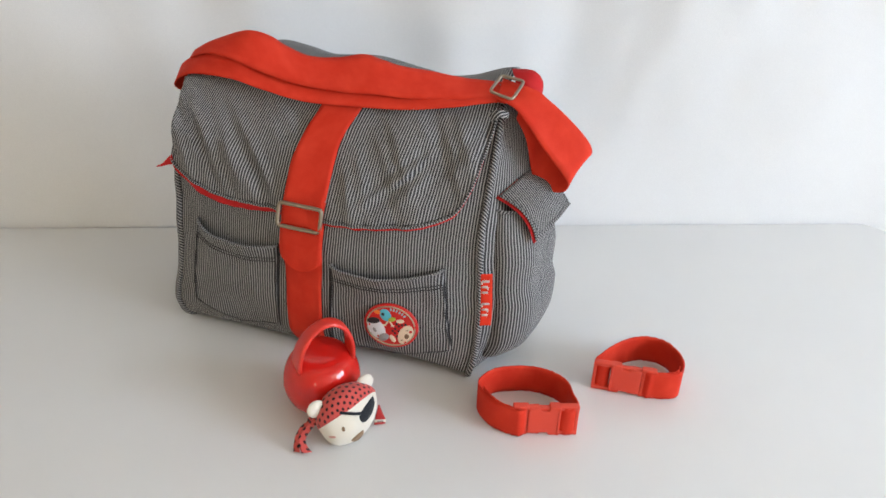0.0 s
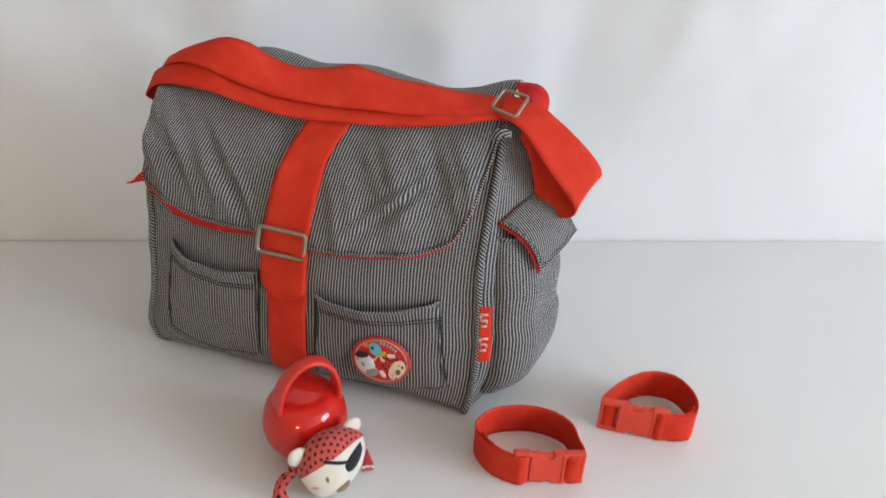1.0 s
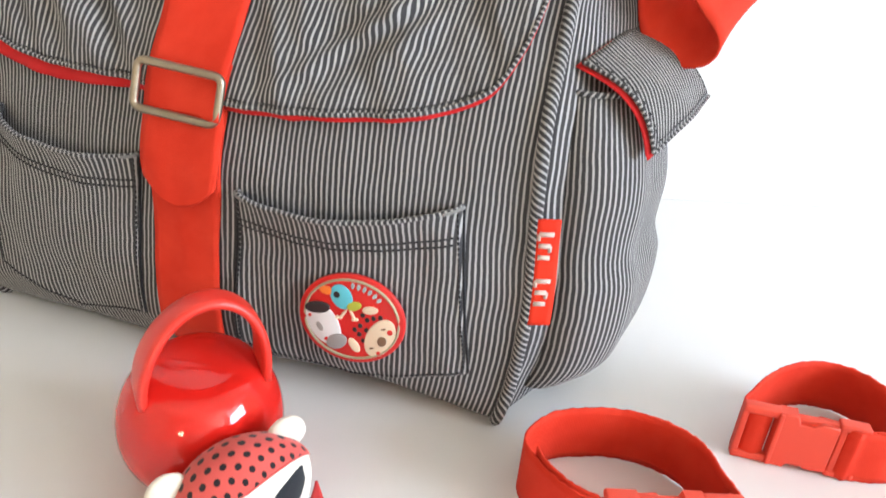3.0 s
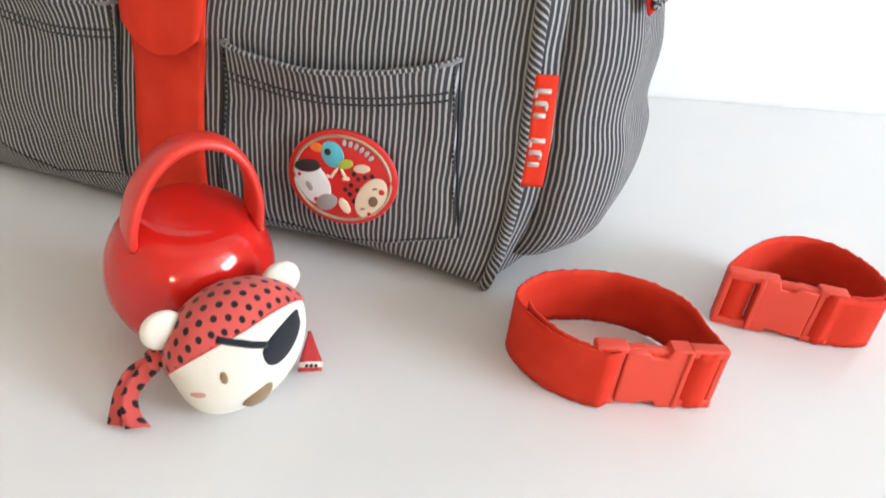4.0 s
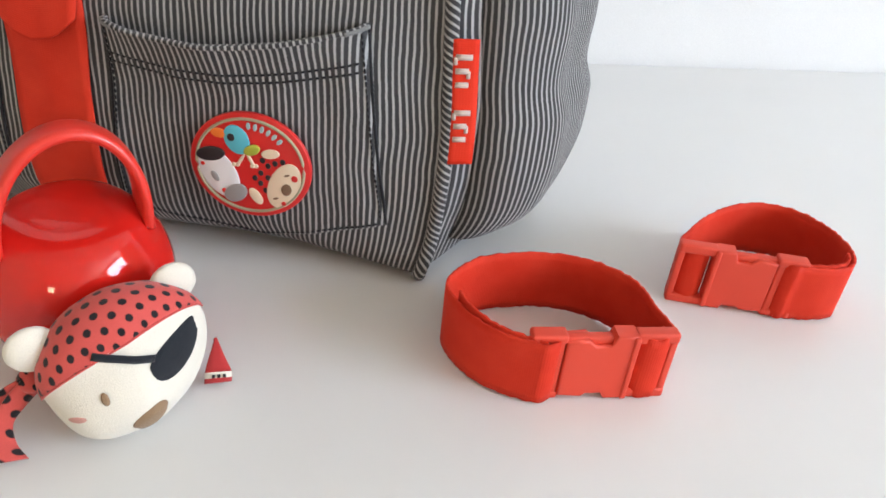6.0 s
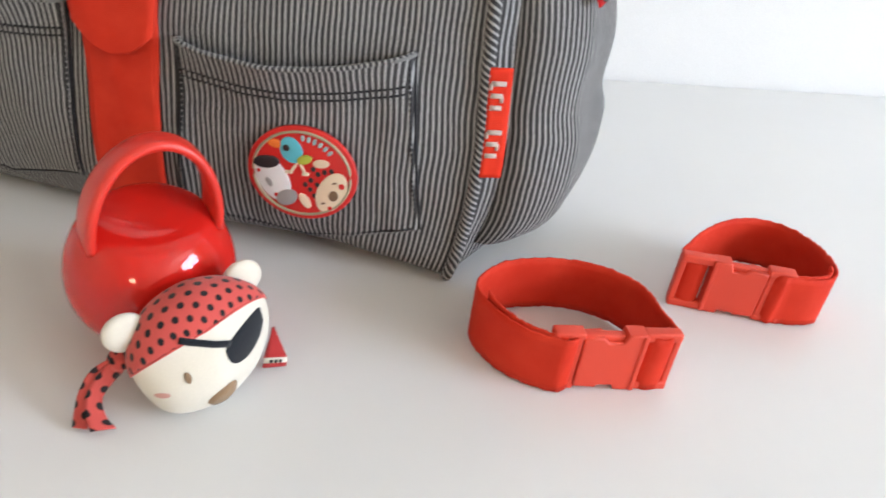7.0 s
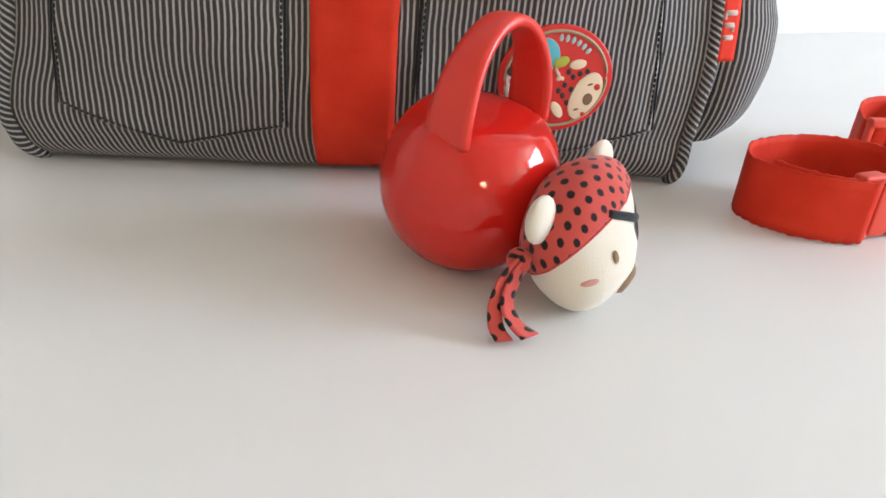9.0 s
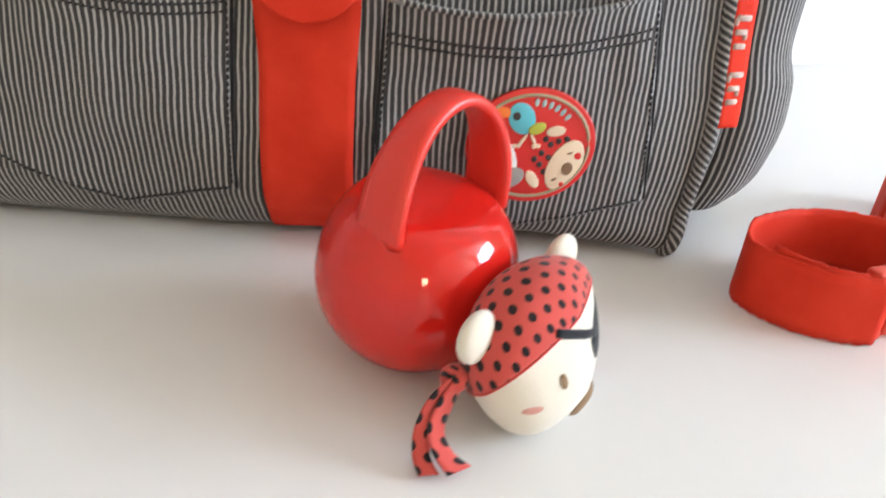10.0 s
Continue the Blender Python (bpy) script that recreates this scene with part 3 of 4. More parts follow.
part("stitching", stitches(hem, 0.0026, 0.0016, 0.0006), M["thread"], flap, "dark thread stitching")


# ---- pockets on the front
def pocket_surface(c, s, t):
    """Panel point of a pocket: s across, t down. c: top left, top right, bottom right, bottom left, lowest point, sag."""
    (a, b, d, e, low, sag) = c
    left = (a[0] + (e[0] - a[0]) * t, a[1] + (e[1] - a[1]) * t)
    right = (b[0] + (d[0] - b[0]) * t, b[1] + (d[1] - b[1]) * t)
    u, w = left[0] + (right[0] - left[0]) * s, left[1] + (right[1] - left[1]) * s
    w -= sag * 4 * s * (1 - s) * (1 - t) ** 1.5
    w -= low * (1 - abs(2 * s - 1)) * t ** 1.5
    return u, w


def pocket_point(c, s, t, lift=0.0):
    u, w = pocket_surface(c, s, t)
    inner = max(0.0, 4 * s * (1 - s)) ** 0.5
    gape = 0.0155 * inner * max(0, 1 - t / 0.30) ** 1.6
    plump = 0.0018 + 0.003 * inner * math.sin(math.pi * min(1, t + 0.2)) + 0.0020 * crumple(u, 0.6 * w, 40, 8)
    return (u, front(u, w) - plump - gape - lift, w)


def pocket(c):
    ss, ts = np.linspace(0, 1, 48), np.linspace(1, 0, 40)
    P = np.array([[pocket_point(c, s, t) for t in ts] for s in ss])
    UV = np.array([[((lambda q: (q[0] + 0.0012, q[1]))(pocket_surface(c, s, t))) for t in ts] for s in ss])
    ob = part("pocket", sheet(P, UV, 0.002), M["stripe"], bag, "striped patch pocket with a gaping hem")
    lines = []
    for t in (0.155, 0.195):
        lines.append(stitches([pocket_point(c, s, t, 0.0004) for s in np.linspace(0.02, 0.98, 60)], 0.0029, 0.0008, 0.0008))
    for s in (0.015, 0.985):
        lines.append(stitches([pocket_point(c, s, t, 0.0004) for t in np.linspace(0.03, 0.98, 50)], 0.0029, 0.0008, 0.0008))
    lines.append(stitches([pocket_point(c, s, 0.985, 0.0004) for s in np.linspace(0.02, 0.98, 60)], 0.0029, 0.0008, 0.0008))
    part("stitching", join(*lines), M["thread"], ob, "dark thread stitching")
    roll = [pocket_point(c, s, 0.006, 0.0003) for s in np.linspace(0, 1, 40)]
    part("hem", tube(roll, 0.0014, 6), M["stripe"], ob)
    # dark cord down both sides draws the sewn edge and its shade
    for s in (0.0, 1.0):
        part("seam_shade", tube([pocket_point(c, s, t, -0.0006) for t in np.linspace(0.0, 1.0, 50)], 0.0011, 6), M["thread"], ob, "dark cord for the sewn edge and its shade")
    for s in (0.03, 0.97):
        ends = [pocket_point(c, s + d, 0.012, 0.0012) for d in np.linspace(-0.035, 0.035, 9)]
        part("bar_tack", tube(ends, 0.0013, 6), M["pale_thread"], ob, "pale thread bar tack")
    return ob


POCKET_R = ((0.036, 0.150), (0.179, 0.161), (0.194, 0.040), (0.031, 0.031), 0.019, 0.009)
POCKET_L = ((-0.172, 0.168), (-0.044, 0.158), (-0.045, 0.037), (-0.184, 0.043), 0.023, 0.009)
pocket(POCKET_R)
pocket(POCKET_L)


# ---- red band down the middle
def band_middle(w):
    return float(curve(w, [0, 0.06, 0.115, 0.19, 0.25, 0.28, 0.30, 0.33, 0.36], [-0.003, -0.004, -0.004, -0.007, -0.008, -0.004, 0.003, 0.0195, 0.031]))


def band(w0, w1, lift, point=0.0, n=60, wide=0.0):
    ws, ts = np.linspace(w0, w1, n), np.linspace(-1, 1, 11)
    P = np.zeros((11, n, 3))
    UV = np.zeros((11, n, 2))
    for i, t in enumerate(ts):
        for j, w in enumerate(ws):
            h = 0.0255 + 0.003 * float(curve(w, [0, 0.1, 0.15, 0.25, 0.3, 0.4], [0, 0, 1, 1, 0, 0]))
            h += wide * float(curve(w, [0.13, 0.145, 0.155, 0.175, 0.195], [0.2, 0.8, 1, 1, 0.0]))
            ww = w
            if point:
                ww = w + (w1 - w) / (w1 - w0) * point * (0.45 * abs(t) + 0.55 * max(0.0, abs(t) - 0.5) * 2)
            u = band_middle(ww) + t * h
            P[i, j] = (u, front(u, max(ww, 0.0)) - lift(u, ww), ww)
            UV[i, j] = ((t + 1) * 0.025, w)
    return sheet(P, UV, 0.0018)


part("centre_band", band(0.002, 0.215, lambda u, w: 0.0035), M["web"], bag, "red webbing band")
part("closing_strap", band(0.19, 0.358, lambda u, w: 0.0130 + 0.0006 * math.sin(60 * w)), M["web"], bag, "red webbing strap over the flap")
part("strap_end", band(0.133, 0.222, lambda u, w: 0.0060 + 0.0035 * float(curve(w, [0.13, 0.15, 0.19, 0.225], [1.7, 1.2, 1, 1])), 0.015, wide=0.0028),
     M["web"], bag, "pointed red webbing strap end")


def ring_frame(w, h, r, corner, n=6):
    """A rounded rectangular wire frame in x, z."""
    pts = [(x, 0.0, z) for x, z in rounded_rectangle(-w / 2 + r, w / 2 - r, -h / 2 + r, h / 2 - r, corner, n)]
    fine = []
    for a, b in zip(pts, pts[1:] + pts[:1]):
        a, b = np.array(a), np.array(b)
        k = max(1, int(np.linalg.norm(b - a) / 0.006))
        fine += [a + (b - a) * i / k for i in range(k)]
    return tube(fine, r, 10, True)


buckle = part("strap_buckle", moved(ring_frame(0.061, 0.0355, 0.0027, 0.005), pose(-0.0075, front(-0.0075, 0.204) - 0.0195, 0.2045, -13, 6.0, 9)), M["brass"], bag,
              "aged brass rectangular buckle")

# ---- round rubber badge on the pocket
def raised(data, z, cx=0.0, cy=0.0):
    return moved(data, pose(cx, cy, z))


def badge():
    u, w = 0.1185, 0.0765
    m = pose(u, front(u, w) - 0.0062, w, 0, 0, 6.5) @ pose(0, 0, 0, 88, 0, 0) @ pose(0, 0, 0, 0, 0, 6)
    R = 0.0362
    ob = part("badge", moved(slab(oval(R, 0.9 * R, 64), 0.0026, 0.001), m), M["pvc_red"], bag, "oval red rubber badge with moulded shapes")
    ring = [(0.885 * R * math.cos(a), 0.795 * R * math.sin(a), 0.0027) for a in np.linspace(0, 2 * math.pi, 64, endpoint=False)]
    part("ring", moved(tube(ring, 0.0013, 8, True, 0.7), m), M["pvc_khaki"], ob, "khaki rubber ring")

    def shape(name, mat, x, y, rx, ry, turn, z=0.0024, h=0.0012, label=""):
        part(name, moved(slab(oval(rx * R, ry * R, 28, x * R, y * R * 0.9, radians(turn)), h, min(h * 0.5, 0.0005), z), m), M[mat], ob, label)

    shape("white_shape", "pvc_white", -0.54, -0.14, 0.29, 0.45, 24, label="white oval shape")
    shape("grey_shape", "pvc_grey", -0.31, -0.52, 0.21, 0.15, 26, 0.0030, label="grey shape")
    shape("black_shape", "pvc_black", -0.62, 0.23, 0.24, 0.12, 4, 0.0030, label="black shape")
    shape("grey_dash", "pvc_grey", -0.61, -0.20, 0.055, 0.10, 24, 0.0034, 0.0006)
    shape("cream_shape", "pvc_cream", 0.52, -0.36, 0.25, 0.43, -30, label="cream oval shape")
    shape("brown_dot", "pvc_brown", 0.56, -0.42, 0.085, 0.105, -20, 0.0034, 0.0007)
    shape("cream_petal", "pvc_cream", 0.37, 0.25, 0.15, 0.08, 4, label="cream petal shape")
    shape("cream_petal", "pvc_cream", 0.02, -0.58, 0.085, 0.16, 30, label="cream petal shape")
    shape("blue_shape", "pvc_blue", -0.15, 0.50, 0.20, 0.25, 20, label="blue oval shape")
    shape("green_shape", "pvc_green", 0.08, 0.32, 0.14, 0.085, 18, 0.0030, label="green shape")
    shape("orange_shape", "pvc_orange", -0.43, 0.62, 0.13, 0.08, -12, label="orange shape")
    shape("black_dot", "pvc_black", -0.23, 0.55, 0.06, 0.065, 0, 0.0034, 0.0006)
    for x, y, turn in ((-0.14, 0.12, -38), (0.03, 0.11, 24)):
        shape("cream_dash", "pvc_cream", x, y, 0.028, 0.13, turn)
        for k in (-0.045, 0.02):
            shape("cream_dot", "pvc_cream", x + 0.13 * math.sin(radians(turn)) + k, y - 0.11 * math.cos(radians(turn)), 0.036, 0.036, 0)
    for x, y in ((0.16, -0.12), (0.30, 0.02), (0.13, -0.32), (0.27, -0.21), (0.05, -0.22), (0.42, 0.07), (0.22, 0.12), (0.20, -0.46), (0.55, 0.10)):
        shape("black_dot", "pvc_black", x, y, 0.045, 0.050, 0, 0.0024, 0.0006)
    for x, y, r in ((0.72, -0.20, 0.055), (0.48, -0.70, 0.04), (-0.78, 0.04, 0.035), (-0.50, -0.48, 0.04)):
        shape("red_dot", "pvc_red", x, y, r, r, 0, 0.0034, 0.0006)
    for x, y in ((0.60, -0.14), (0.36, -0.60)):
        shape("brown_dash", "pvc_brown", x, y, 0.05, 0.018, 12, 0.0034, 0.0006)
    for k in range(6):
        a = radians(84 - 9.0 * k)
        shape("pale_bar", "pvc_pale", 0.70 * math.cos(a), 0.76 * math.sin(a), 0.034, 0.060, 84 - 9.0 * k - 90, 0.0024, 0.0008)


badge()


# ---- small woven label in the seam
def seam_label():
    rows = []
    for w in np.linspace(0.157, 0.087, 8):
        a = half_width(w)
        f = front(a, w)
        rows.append(((a + 0.0025, f - 0.0048, w), (a + 0.0165, f + 0.0015, w)))
    ob = part("seam_label", ribbon(rows, 0.014, 0.0012, 3, 5), M["tape"], bag, "red woven label with pale marks")
    marks = (0.1475, 0.1400, 0.1325, 0.1170, 0.1095, 0.1020)
    for k, w in enumerate(marks):
        a = half_width(w)
        f = front(a, w)
        p0 = np.array((a + 0.0048, f - 0.0048 + 0.0013 - 0.0006, w))
        d = np.array((0.0084, 0.0038, 0.0))
        long = 0.8 if k % 3 else 1.0
        q = [p0 + d * long * t + np.array((0, -0.0004, 0)) for t in (0, 0.5, 1)]
        part("mark", tube(q, 0.0017, 6, flat=0.7), M["white_print"], ob, "pale woven mark")
        if k % 3 != 2:
            q2 = [q[k % 3 and 2 or 0] + np.array((0, 0, -0.0040)) * s for s in (0, 0.5, 1)]
            part("mark", tube(q2, 0.0012, 6), M["white_print"], ob, "pale woven mark")


seam_label()


# ---- side pocket with its flap
def side_pocket():
    n, rows = 45, 36
    P, UV = np.zeros((n, rows, 3)), np.zeros((n, rows, 2))
    for j, q in enumerate(np.linspace(0, 1, rows)):
        def out(w):
            return float(curve(w, [0.022, 0.029, 0.037, 0.05, 0.08, 0.105, 0.125, 0.16, 0.19, 0.226], [0.028, 0.043, 0.054, 0.061, 0.0655, 0.0660, 0.0615, 0.064, 0.060, 0.049]))

        line = []
        for k, d in ((0.07, 0.025), (0.20, 0.014), (0.46, 0.011), (0.72, 0.019), (0.92, 0.036), (1.0, 0.060), (1.10, 0.092), (1.07, 0.124), (0.66, 0.152), (0.0, 0.175)):
            low = 0.025 + 0.006 * k
            w = low + (0.227 - 0.10 * max(0.0, d - 0.02) - low) * q
            a = half_width(w)
            f = front(a, w)
            v = f + d + 0.003 if d < 0.14 else f + (back(w, a) - f) * d / 0.175
            line.append((a + k * out(w) + 0.0025 * crumple(d * 1.1, 0.4 * w, 32, 11) * min(1, 3 * k), v, w))
        pts = np.asarray(smooth_line(line, 6))
        run = np.concatenate([[0], np.cumsum(np.linalg.norm(np.diff(pts, axis=0), axis=1))])
        for i, r in enumerate(np.linspace(0, 1, n)):
            P[i, j] = [np.interp(r * run[-1], run, pts[:, c]) for c in range(3)]
            UV[i, j] = (0.5 + 0.23 * r, line[0][2])
    ob = part("side_pocket", sheet(P, UV, 0.003), M["stripe"], bag, "bulging striped side pocket")
    part("hem", tube(P[:, -1], 0.0022, 6), M["bias"], ob)
    # dark cord laid where the pocket's front edge only casts shade
    part("seam_shade", tube(P[1] + np.array((-0.0012, -0.0016, 0.0)), 0.0015, 6), M["thread"], ob, "dark cord for the sewn edge and its shade")
    part("binding", tube(P[0, -13:-2] + np.array((0.0005, -0.0035, 0.0)), 0.0014, 6), M["web_dark"], ob, "red binding along the fold")


side_pocket()


def side_flap():
    tf, tb, bb, bf = (np.array(p) for p in ((0.2285, 0.049, 0.2445), (0.250, 0.112, 0.262), (0.304, 0.108, 0.221), (0.2785, 0.041, 0.1965)))

    def grid(lift, grow, n=22, m=18):
        P, UV = np.zeros((n, m, 3)), np.zeros((n, m, 2))
        out = np.array((0.75, -0.25, 0.6))
        for i, s in enumerate(np.linspace(-1.7 * grow, 1 + grow, n)):
            for j, t in enumerate(np.linspace(1 + grow, 0, m)):
                p = tf + (tb - tf) * s + (bf + (bb - bf) * s - tf - (tb - tf) * s) * t
                hump = 0.010 * math.sin(math.pi * min(1, max(0, t)) * 0.9) + 0.004 * math.sin(math.pi * min(1, max(0, s)))
                hump += 0.004 * (1 - min(1, max(0, s))) ** 2 * math.sin(math.pi * min(1, max(0, t)))
                P[i, j] = p + out * (hump - lift + 0.0015 * crumple(p[1], p[2], 40, 3))
                UV[i, j] = (0.8 + 0.085 * s + 0.03 * t, 0.06 * t)
        return P, UV

    P, UV = grid(0.0, 0.0)
    ob = part("side_flap", sheet(P, UV, 0.002), M["stripe"], bag, "striped side pocket flap lined in red")
    Q, UQ = grid(0.003, 0.026)
    part("lining", sheet(Q, UQ, 0.001), M["web_dark"], ob, "red cotton lining")
    part("hem", tube(smooth_line([*P[0, :][::-1], *P[1:, 0]], 2), 0.0012, 7), M["stripe"], ob, "rolled striped hem")
    edge = [*P[1, 2:-1][::-1], *P[1:-1, 1], *P[-2, 2:-1]]
    part("stitching", stitches(smooth_line(edge, 2), 0.0026, 0.0012, 0.0005, (0.0008, -0.0006, 0.0006)), M["thread"], ob, "dark thread stitching")


side_flap()

# ---- shoulder strap
upper = [((-0.203, 0.064, 0.326), (-0.209, 0.088, 0.331)), ((-0.202, 0.045, 0.360), (-0.203, 0.058, 0.366)), ((-0.165, 0.030, 0.379), (-0.173, 0.044, 0.386)),
         ((-0.122, 0.021, 0.381), (-0.140, 0.046, 0.400)), ((-0.084, 0.025, 0.368), (-0.106, 0.047, 0.410)), ((-0.049, 0.032, 0.357), (-0.083, 0.058, 0.404)),
         ((-0.032, 0.036, 0.354), (-0.064, 0.066, 0.391)), ((-0.005, 0.041, 0.351), (-0.034, 0.073, 0.380)), ((0.030, 0.049, 0.348), (0.003, 0.082, 0.381)),
         ((0.059, 0.055, 0.348), (0.030, 0.090, 0.386)), ((0.079, 0.060, 0.347), (0.053, 0.094, 0.381)), ((0.099, 0.064, 0.346), (0.078, 0.100, 0.374)),
         ((0.125, 0.071, 0.3465), (0.113, 0.108, 0.370)), ((0.165, 0.081, 0.348), (0.155, 0.117, 0.364)), ((0.192, 0.091, 0.348), (0.183, 0.122, 0.363)), ((0.216, 0.098, 0.3455), (0.209, 0.128, 0.3610))]
lower = [((-0.209, 0.056, 0.311), (-0.207, 0.070, 0.326)), ((-0.2135, 0.026, 0.333), (-0.2155, 0.046, 0.351)), ((-0.181, 0.016, 0.355), (-0.181, 0.040, 0.373)),
         ((-0.118, 0.013, 0.357), (-0.124, 0.030, 0.384)), ((-0.076, 0.019, 0.347), (-0.085, 0.038, 0.371)), ((-0.022, 0.028, 0.336), (-0.033, 0.049, 0.357)),
         ((0.046, 0.043, 0.334), (0.040, 0.063, 0.350)), ((0.100, 0.056, 0.334), (0.097, 0.075, 0.350)), ((0.154, 0.069, 0.340), (0.153, 0.077, 0.347)),
         ((0.186, 0.081, 0.345), (0.186, 0.088, 0.350)), ((0.210, 0.096, 0.347), (0.212, 0.105, 0.351))]
loop = [((0.203, 0.126, 0.3655), (0.205, 0.093, 0.3500)), ((0.247, 0.118, 0.3585), (0.226, 0.087, 0.345)), ((0.266, 0.118, 0.3475), (0.243, 0.086, 0.331)),
        ((0.285, 0.119, 0.3335), (0.267, 0.085, 0.302)), ((0.303, 0.120, 0.318), (0.290, 0.085, 0.2765)), ((0.317, 0.121, 0.303), (0.2990, 0.084, 0.2670)),
        ((0.322, 0.124, 0.291), (0.3030, 0.084, 0.2600)), ((0.319, 0.129, 0.283), (0.3030, 0.087, 0.2525)), ((0.308, 0.134, 0.281), (0.2970, 0.090, 0.2450)), ((0.294, 0.137, 0.285), (0.2850, 0.093, 0.2415)),
        ((0.280, 0.136, 0.293), (0.271, 0.096, 0.2425)), ((0.264, 0.133, 0.310), (0.2565, 0.100, 0.258)), ((0.255, 0.128, 0.325), (0.250, 0.102, 0.280)),
        ((0.245, 0.122, 0.338), (0.2425, 0.104, 0.303)), ((0.230, 0.116, 0.345), (0.229, 0.104, 0.325))]
tab = [((0.222, 0.122, 0.3610), (0.208, 0.148, 0.3740)), ((0.234, 0.118, 0.3620), (0.235, 0.146, 0.3755)), ((0.246, 0.116, 0.3530), (0.249, 0.144, 0.3650)),
       ((0.2495, 0.119, 0.344), (0.250, 0.142, 0.346)), ((0.240, 0.120, 0.320), (0.240, 0.142, 0.320))]
shoulder = part("shoulder_strap", ribbon(upper, 0.05, 0.0018), M["web"], bag, "long red webbing shoulder strap lying across the top")
part("folded_length", ribbon(lower, 0.05, 0.0018), M["web"], shoulder)
part("hanging_loop", ribbon(loop, 0.05, 0.0018, 10, 7, 0.002), M["web"], shoulder, "red webbing loop hanging over the side")
part("strap_tab", ribbon(tab, 0.03, 0.0045, 8, 5), M["web_dark"], bag, "padded red strap tab")

curl = [((0.203, 0.076, 0.3365), (0.207, 0.072, 0.3290)), ((0.209, 0.071, 0.3425), (0.213, 0.068, 0.3330)), ((0.216, 0.071, 0.3450), (0.218, 0.069, 0.3360)), ((0.222, 0.075, 0.3425), (0.2215, 0.074, 0.3340)), ((0.223, 0.082, 0.339), (0.222, 0.081, 0.332))]
part("turned_corner", ribbon(curl, 0.01, 0.002, 6, 5), M["bias"], flap, "striped flap corner curled over")


def quad_frame(corners, r, per=5, soft=0.16):
    """A wire frame through four corners, a little rounded."""
    c = [np.array(p) for p in corners]
    pts = []
    for i in range(4):
        a, b, d = c[i - 1], c[i], c[(i + 1) % 4]
        p0, p1 = b + (a - b) * soft, b + (d - b) * soft
        for t in np.linspace(0, 1, 5):
            pts.append((1 - t) ** 2 * p0 + 2 * t * (1 - t) * b + t * t * p1)
    return tube(pts, r, 8, True)


part("slider", quad_frame(((0.2015, 0.1243, 0.3707), (0.2318, 0.1188, 0.3680), (0.2256, 0.0881, 0.3531), (0.1948, 0.0967, 0.3573)), 0.0020), M["brass"], shoulder,
     "aged brass strap slider")

# ---------------------------------------------------------------- round red case
BALL, BALL_R, BALL_Z = (-0.0966, 0.7738), 0.0473, 0.0412


def lathe(profile, n=64):
    V, F = [], []
    for r, z in profile:
        for i in range(n):
            a = 2 * math.pi * i / n
            V.append((r * math.cos(a), r * math.sin(a), z))
    k = len(profile)
    for j in range(k - 1):
        for i in range(n):
            F.append((j * n + i, j * n + (i + 1) % n, (j + 1) * n + (i + 1) % n, (j + 1) * n + i))
    F.append(tuple(range(n - 1, -1, -1)))
    F.append(tuple((k - 1) * n + i for i in range(n)))
    return V, F, None


def round_case():
    ob = thing("round_case", pose(*BALL, 0, 0, 0, 35), "glossy red plastic round case with an arched handle", "case")
    prof = []
    for a in np.linspace(3, 143, 56):
        full = 1.0 if a < 90 else 0.74
        prof.append((BALL_R * math.sin(radians(a)) ** full, BALL_Z - BALL_R * math.cos(radians(a))))
    r0, z0 = prof[-1]
    prof += [(r0 - 0.003, z0 + 0.0016), (r0 - 0.009, z0 + 0.0028), (r0 - 0.018, z0 + 0.0033), (0.004, z0 + 0.0035)]
    V, F, T = lathe(prof)
    lean = Matrix.Rotation(radians(9), 3, "X")
    V = [lean @ Vector((x, y, z - BALL_Z)) + Vector((0, 0, BALL_Z)) for x, y, z in V]
    part("body", ([(p.x, p.y, max(p.z, 0.0006)) for p in V], F, T), M["gloss"], ob)
    # arched handle of flat section, wider at its feet
    n, P = 48, []
    for k in range(n):
        a = math.pi * (-0.045 + 1.09 * k / (n - 1))
        x, z = 0.0010 + 0.0055 * math.sin(a) - 0.0335 * math.cos(a), 0.078 + 0.0470 * math.sin(a)
        if not 0 <= a <= math.pi:
            x, z = (0.0010 - 0.0335 if a < 0 else 0.0010 + 0.0335), 0.078 - 0.045 * (max(-a, a - math.pi))
        nx, nz = -math.cos(a) / 0.0325, math.sin(a) / 0.0470
        l = math.hypot(nx, nz)
        half = 0.0086 + 0.0046 * abs(math.cos(a)) ** 3
        ring = []
        for j in range(12):
            b = 2 * math.pi * j / 12
            cx, cy = abs(math.cos(b)) ** 0.5 * math.copysign(1, math.cos(b)), abs(math.sin(b)) ** 0.7 * math.copysign(1, math.sin(b))
            ring.append((x + nx / l * 0.0031 * cx, half * cy - 0.0085, z + nz / l * 0.0031 * cx))
        P.append(ring)
    V = [p for ring in P for p in ring]
    F = [(i * 12 + j, i * 12 + (j + 1) % 12, (i + 1) * 12 + (j + 1) % 12, (i + 1) * 12 + j) for i in range(n - 1) for j in range(12)]
    F += [tuple(range(11, -1, -1)), tuple((n - 1) * 12 + j for j in range(12))]
    part("handle", (V, F, None), M["handle"], ob, "arched red plastic handle")


round_case()

# ---------------------------------------------------------------- soft toy head
HEAD = Vector((-0.0585, 0.730, 0.0345))
H_R, H_U, H_F = Vector((0.737, 0.647, 0.196)), Vector((-0.147, -0.129, 0.981)), Vector((0.660, -0.752, 0.0))
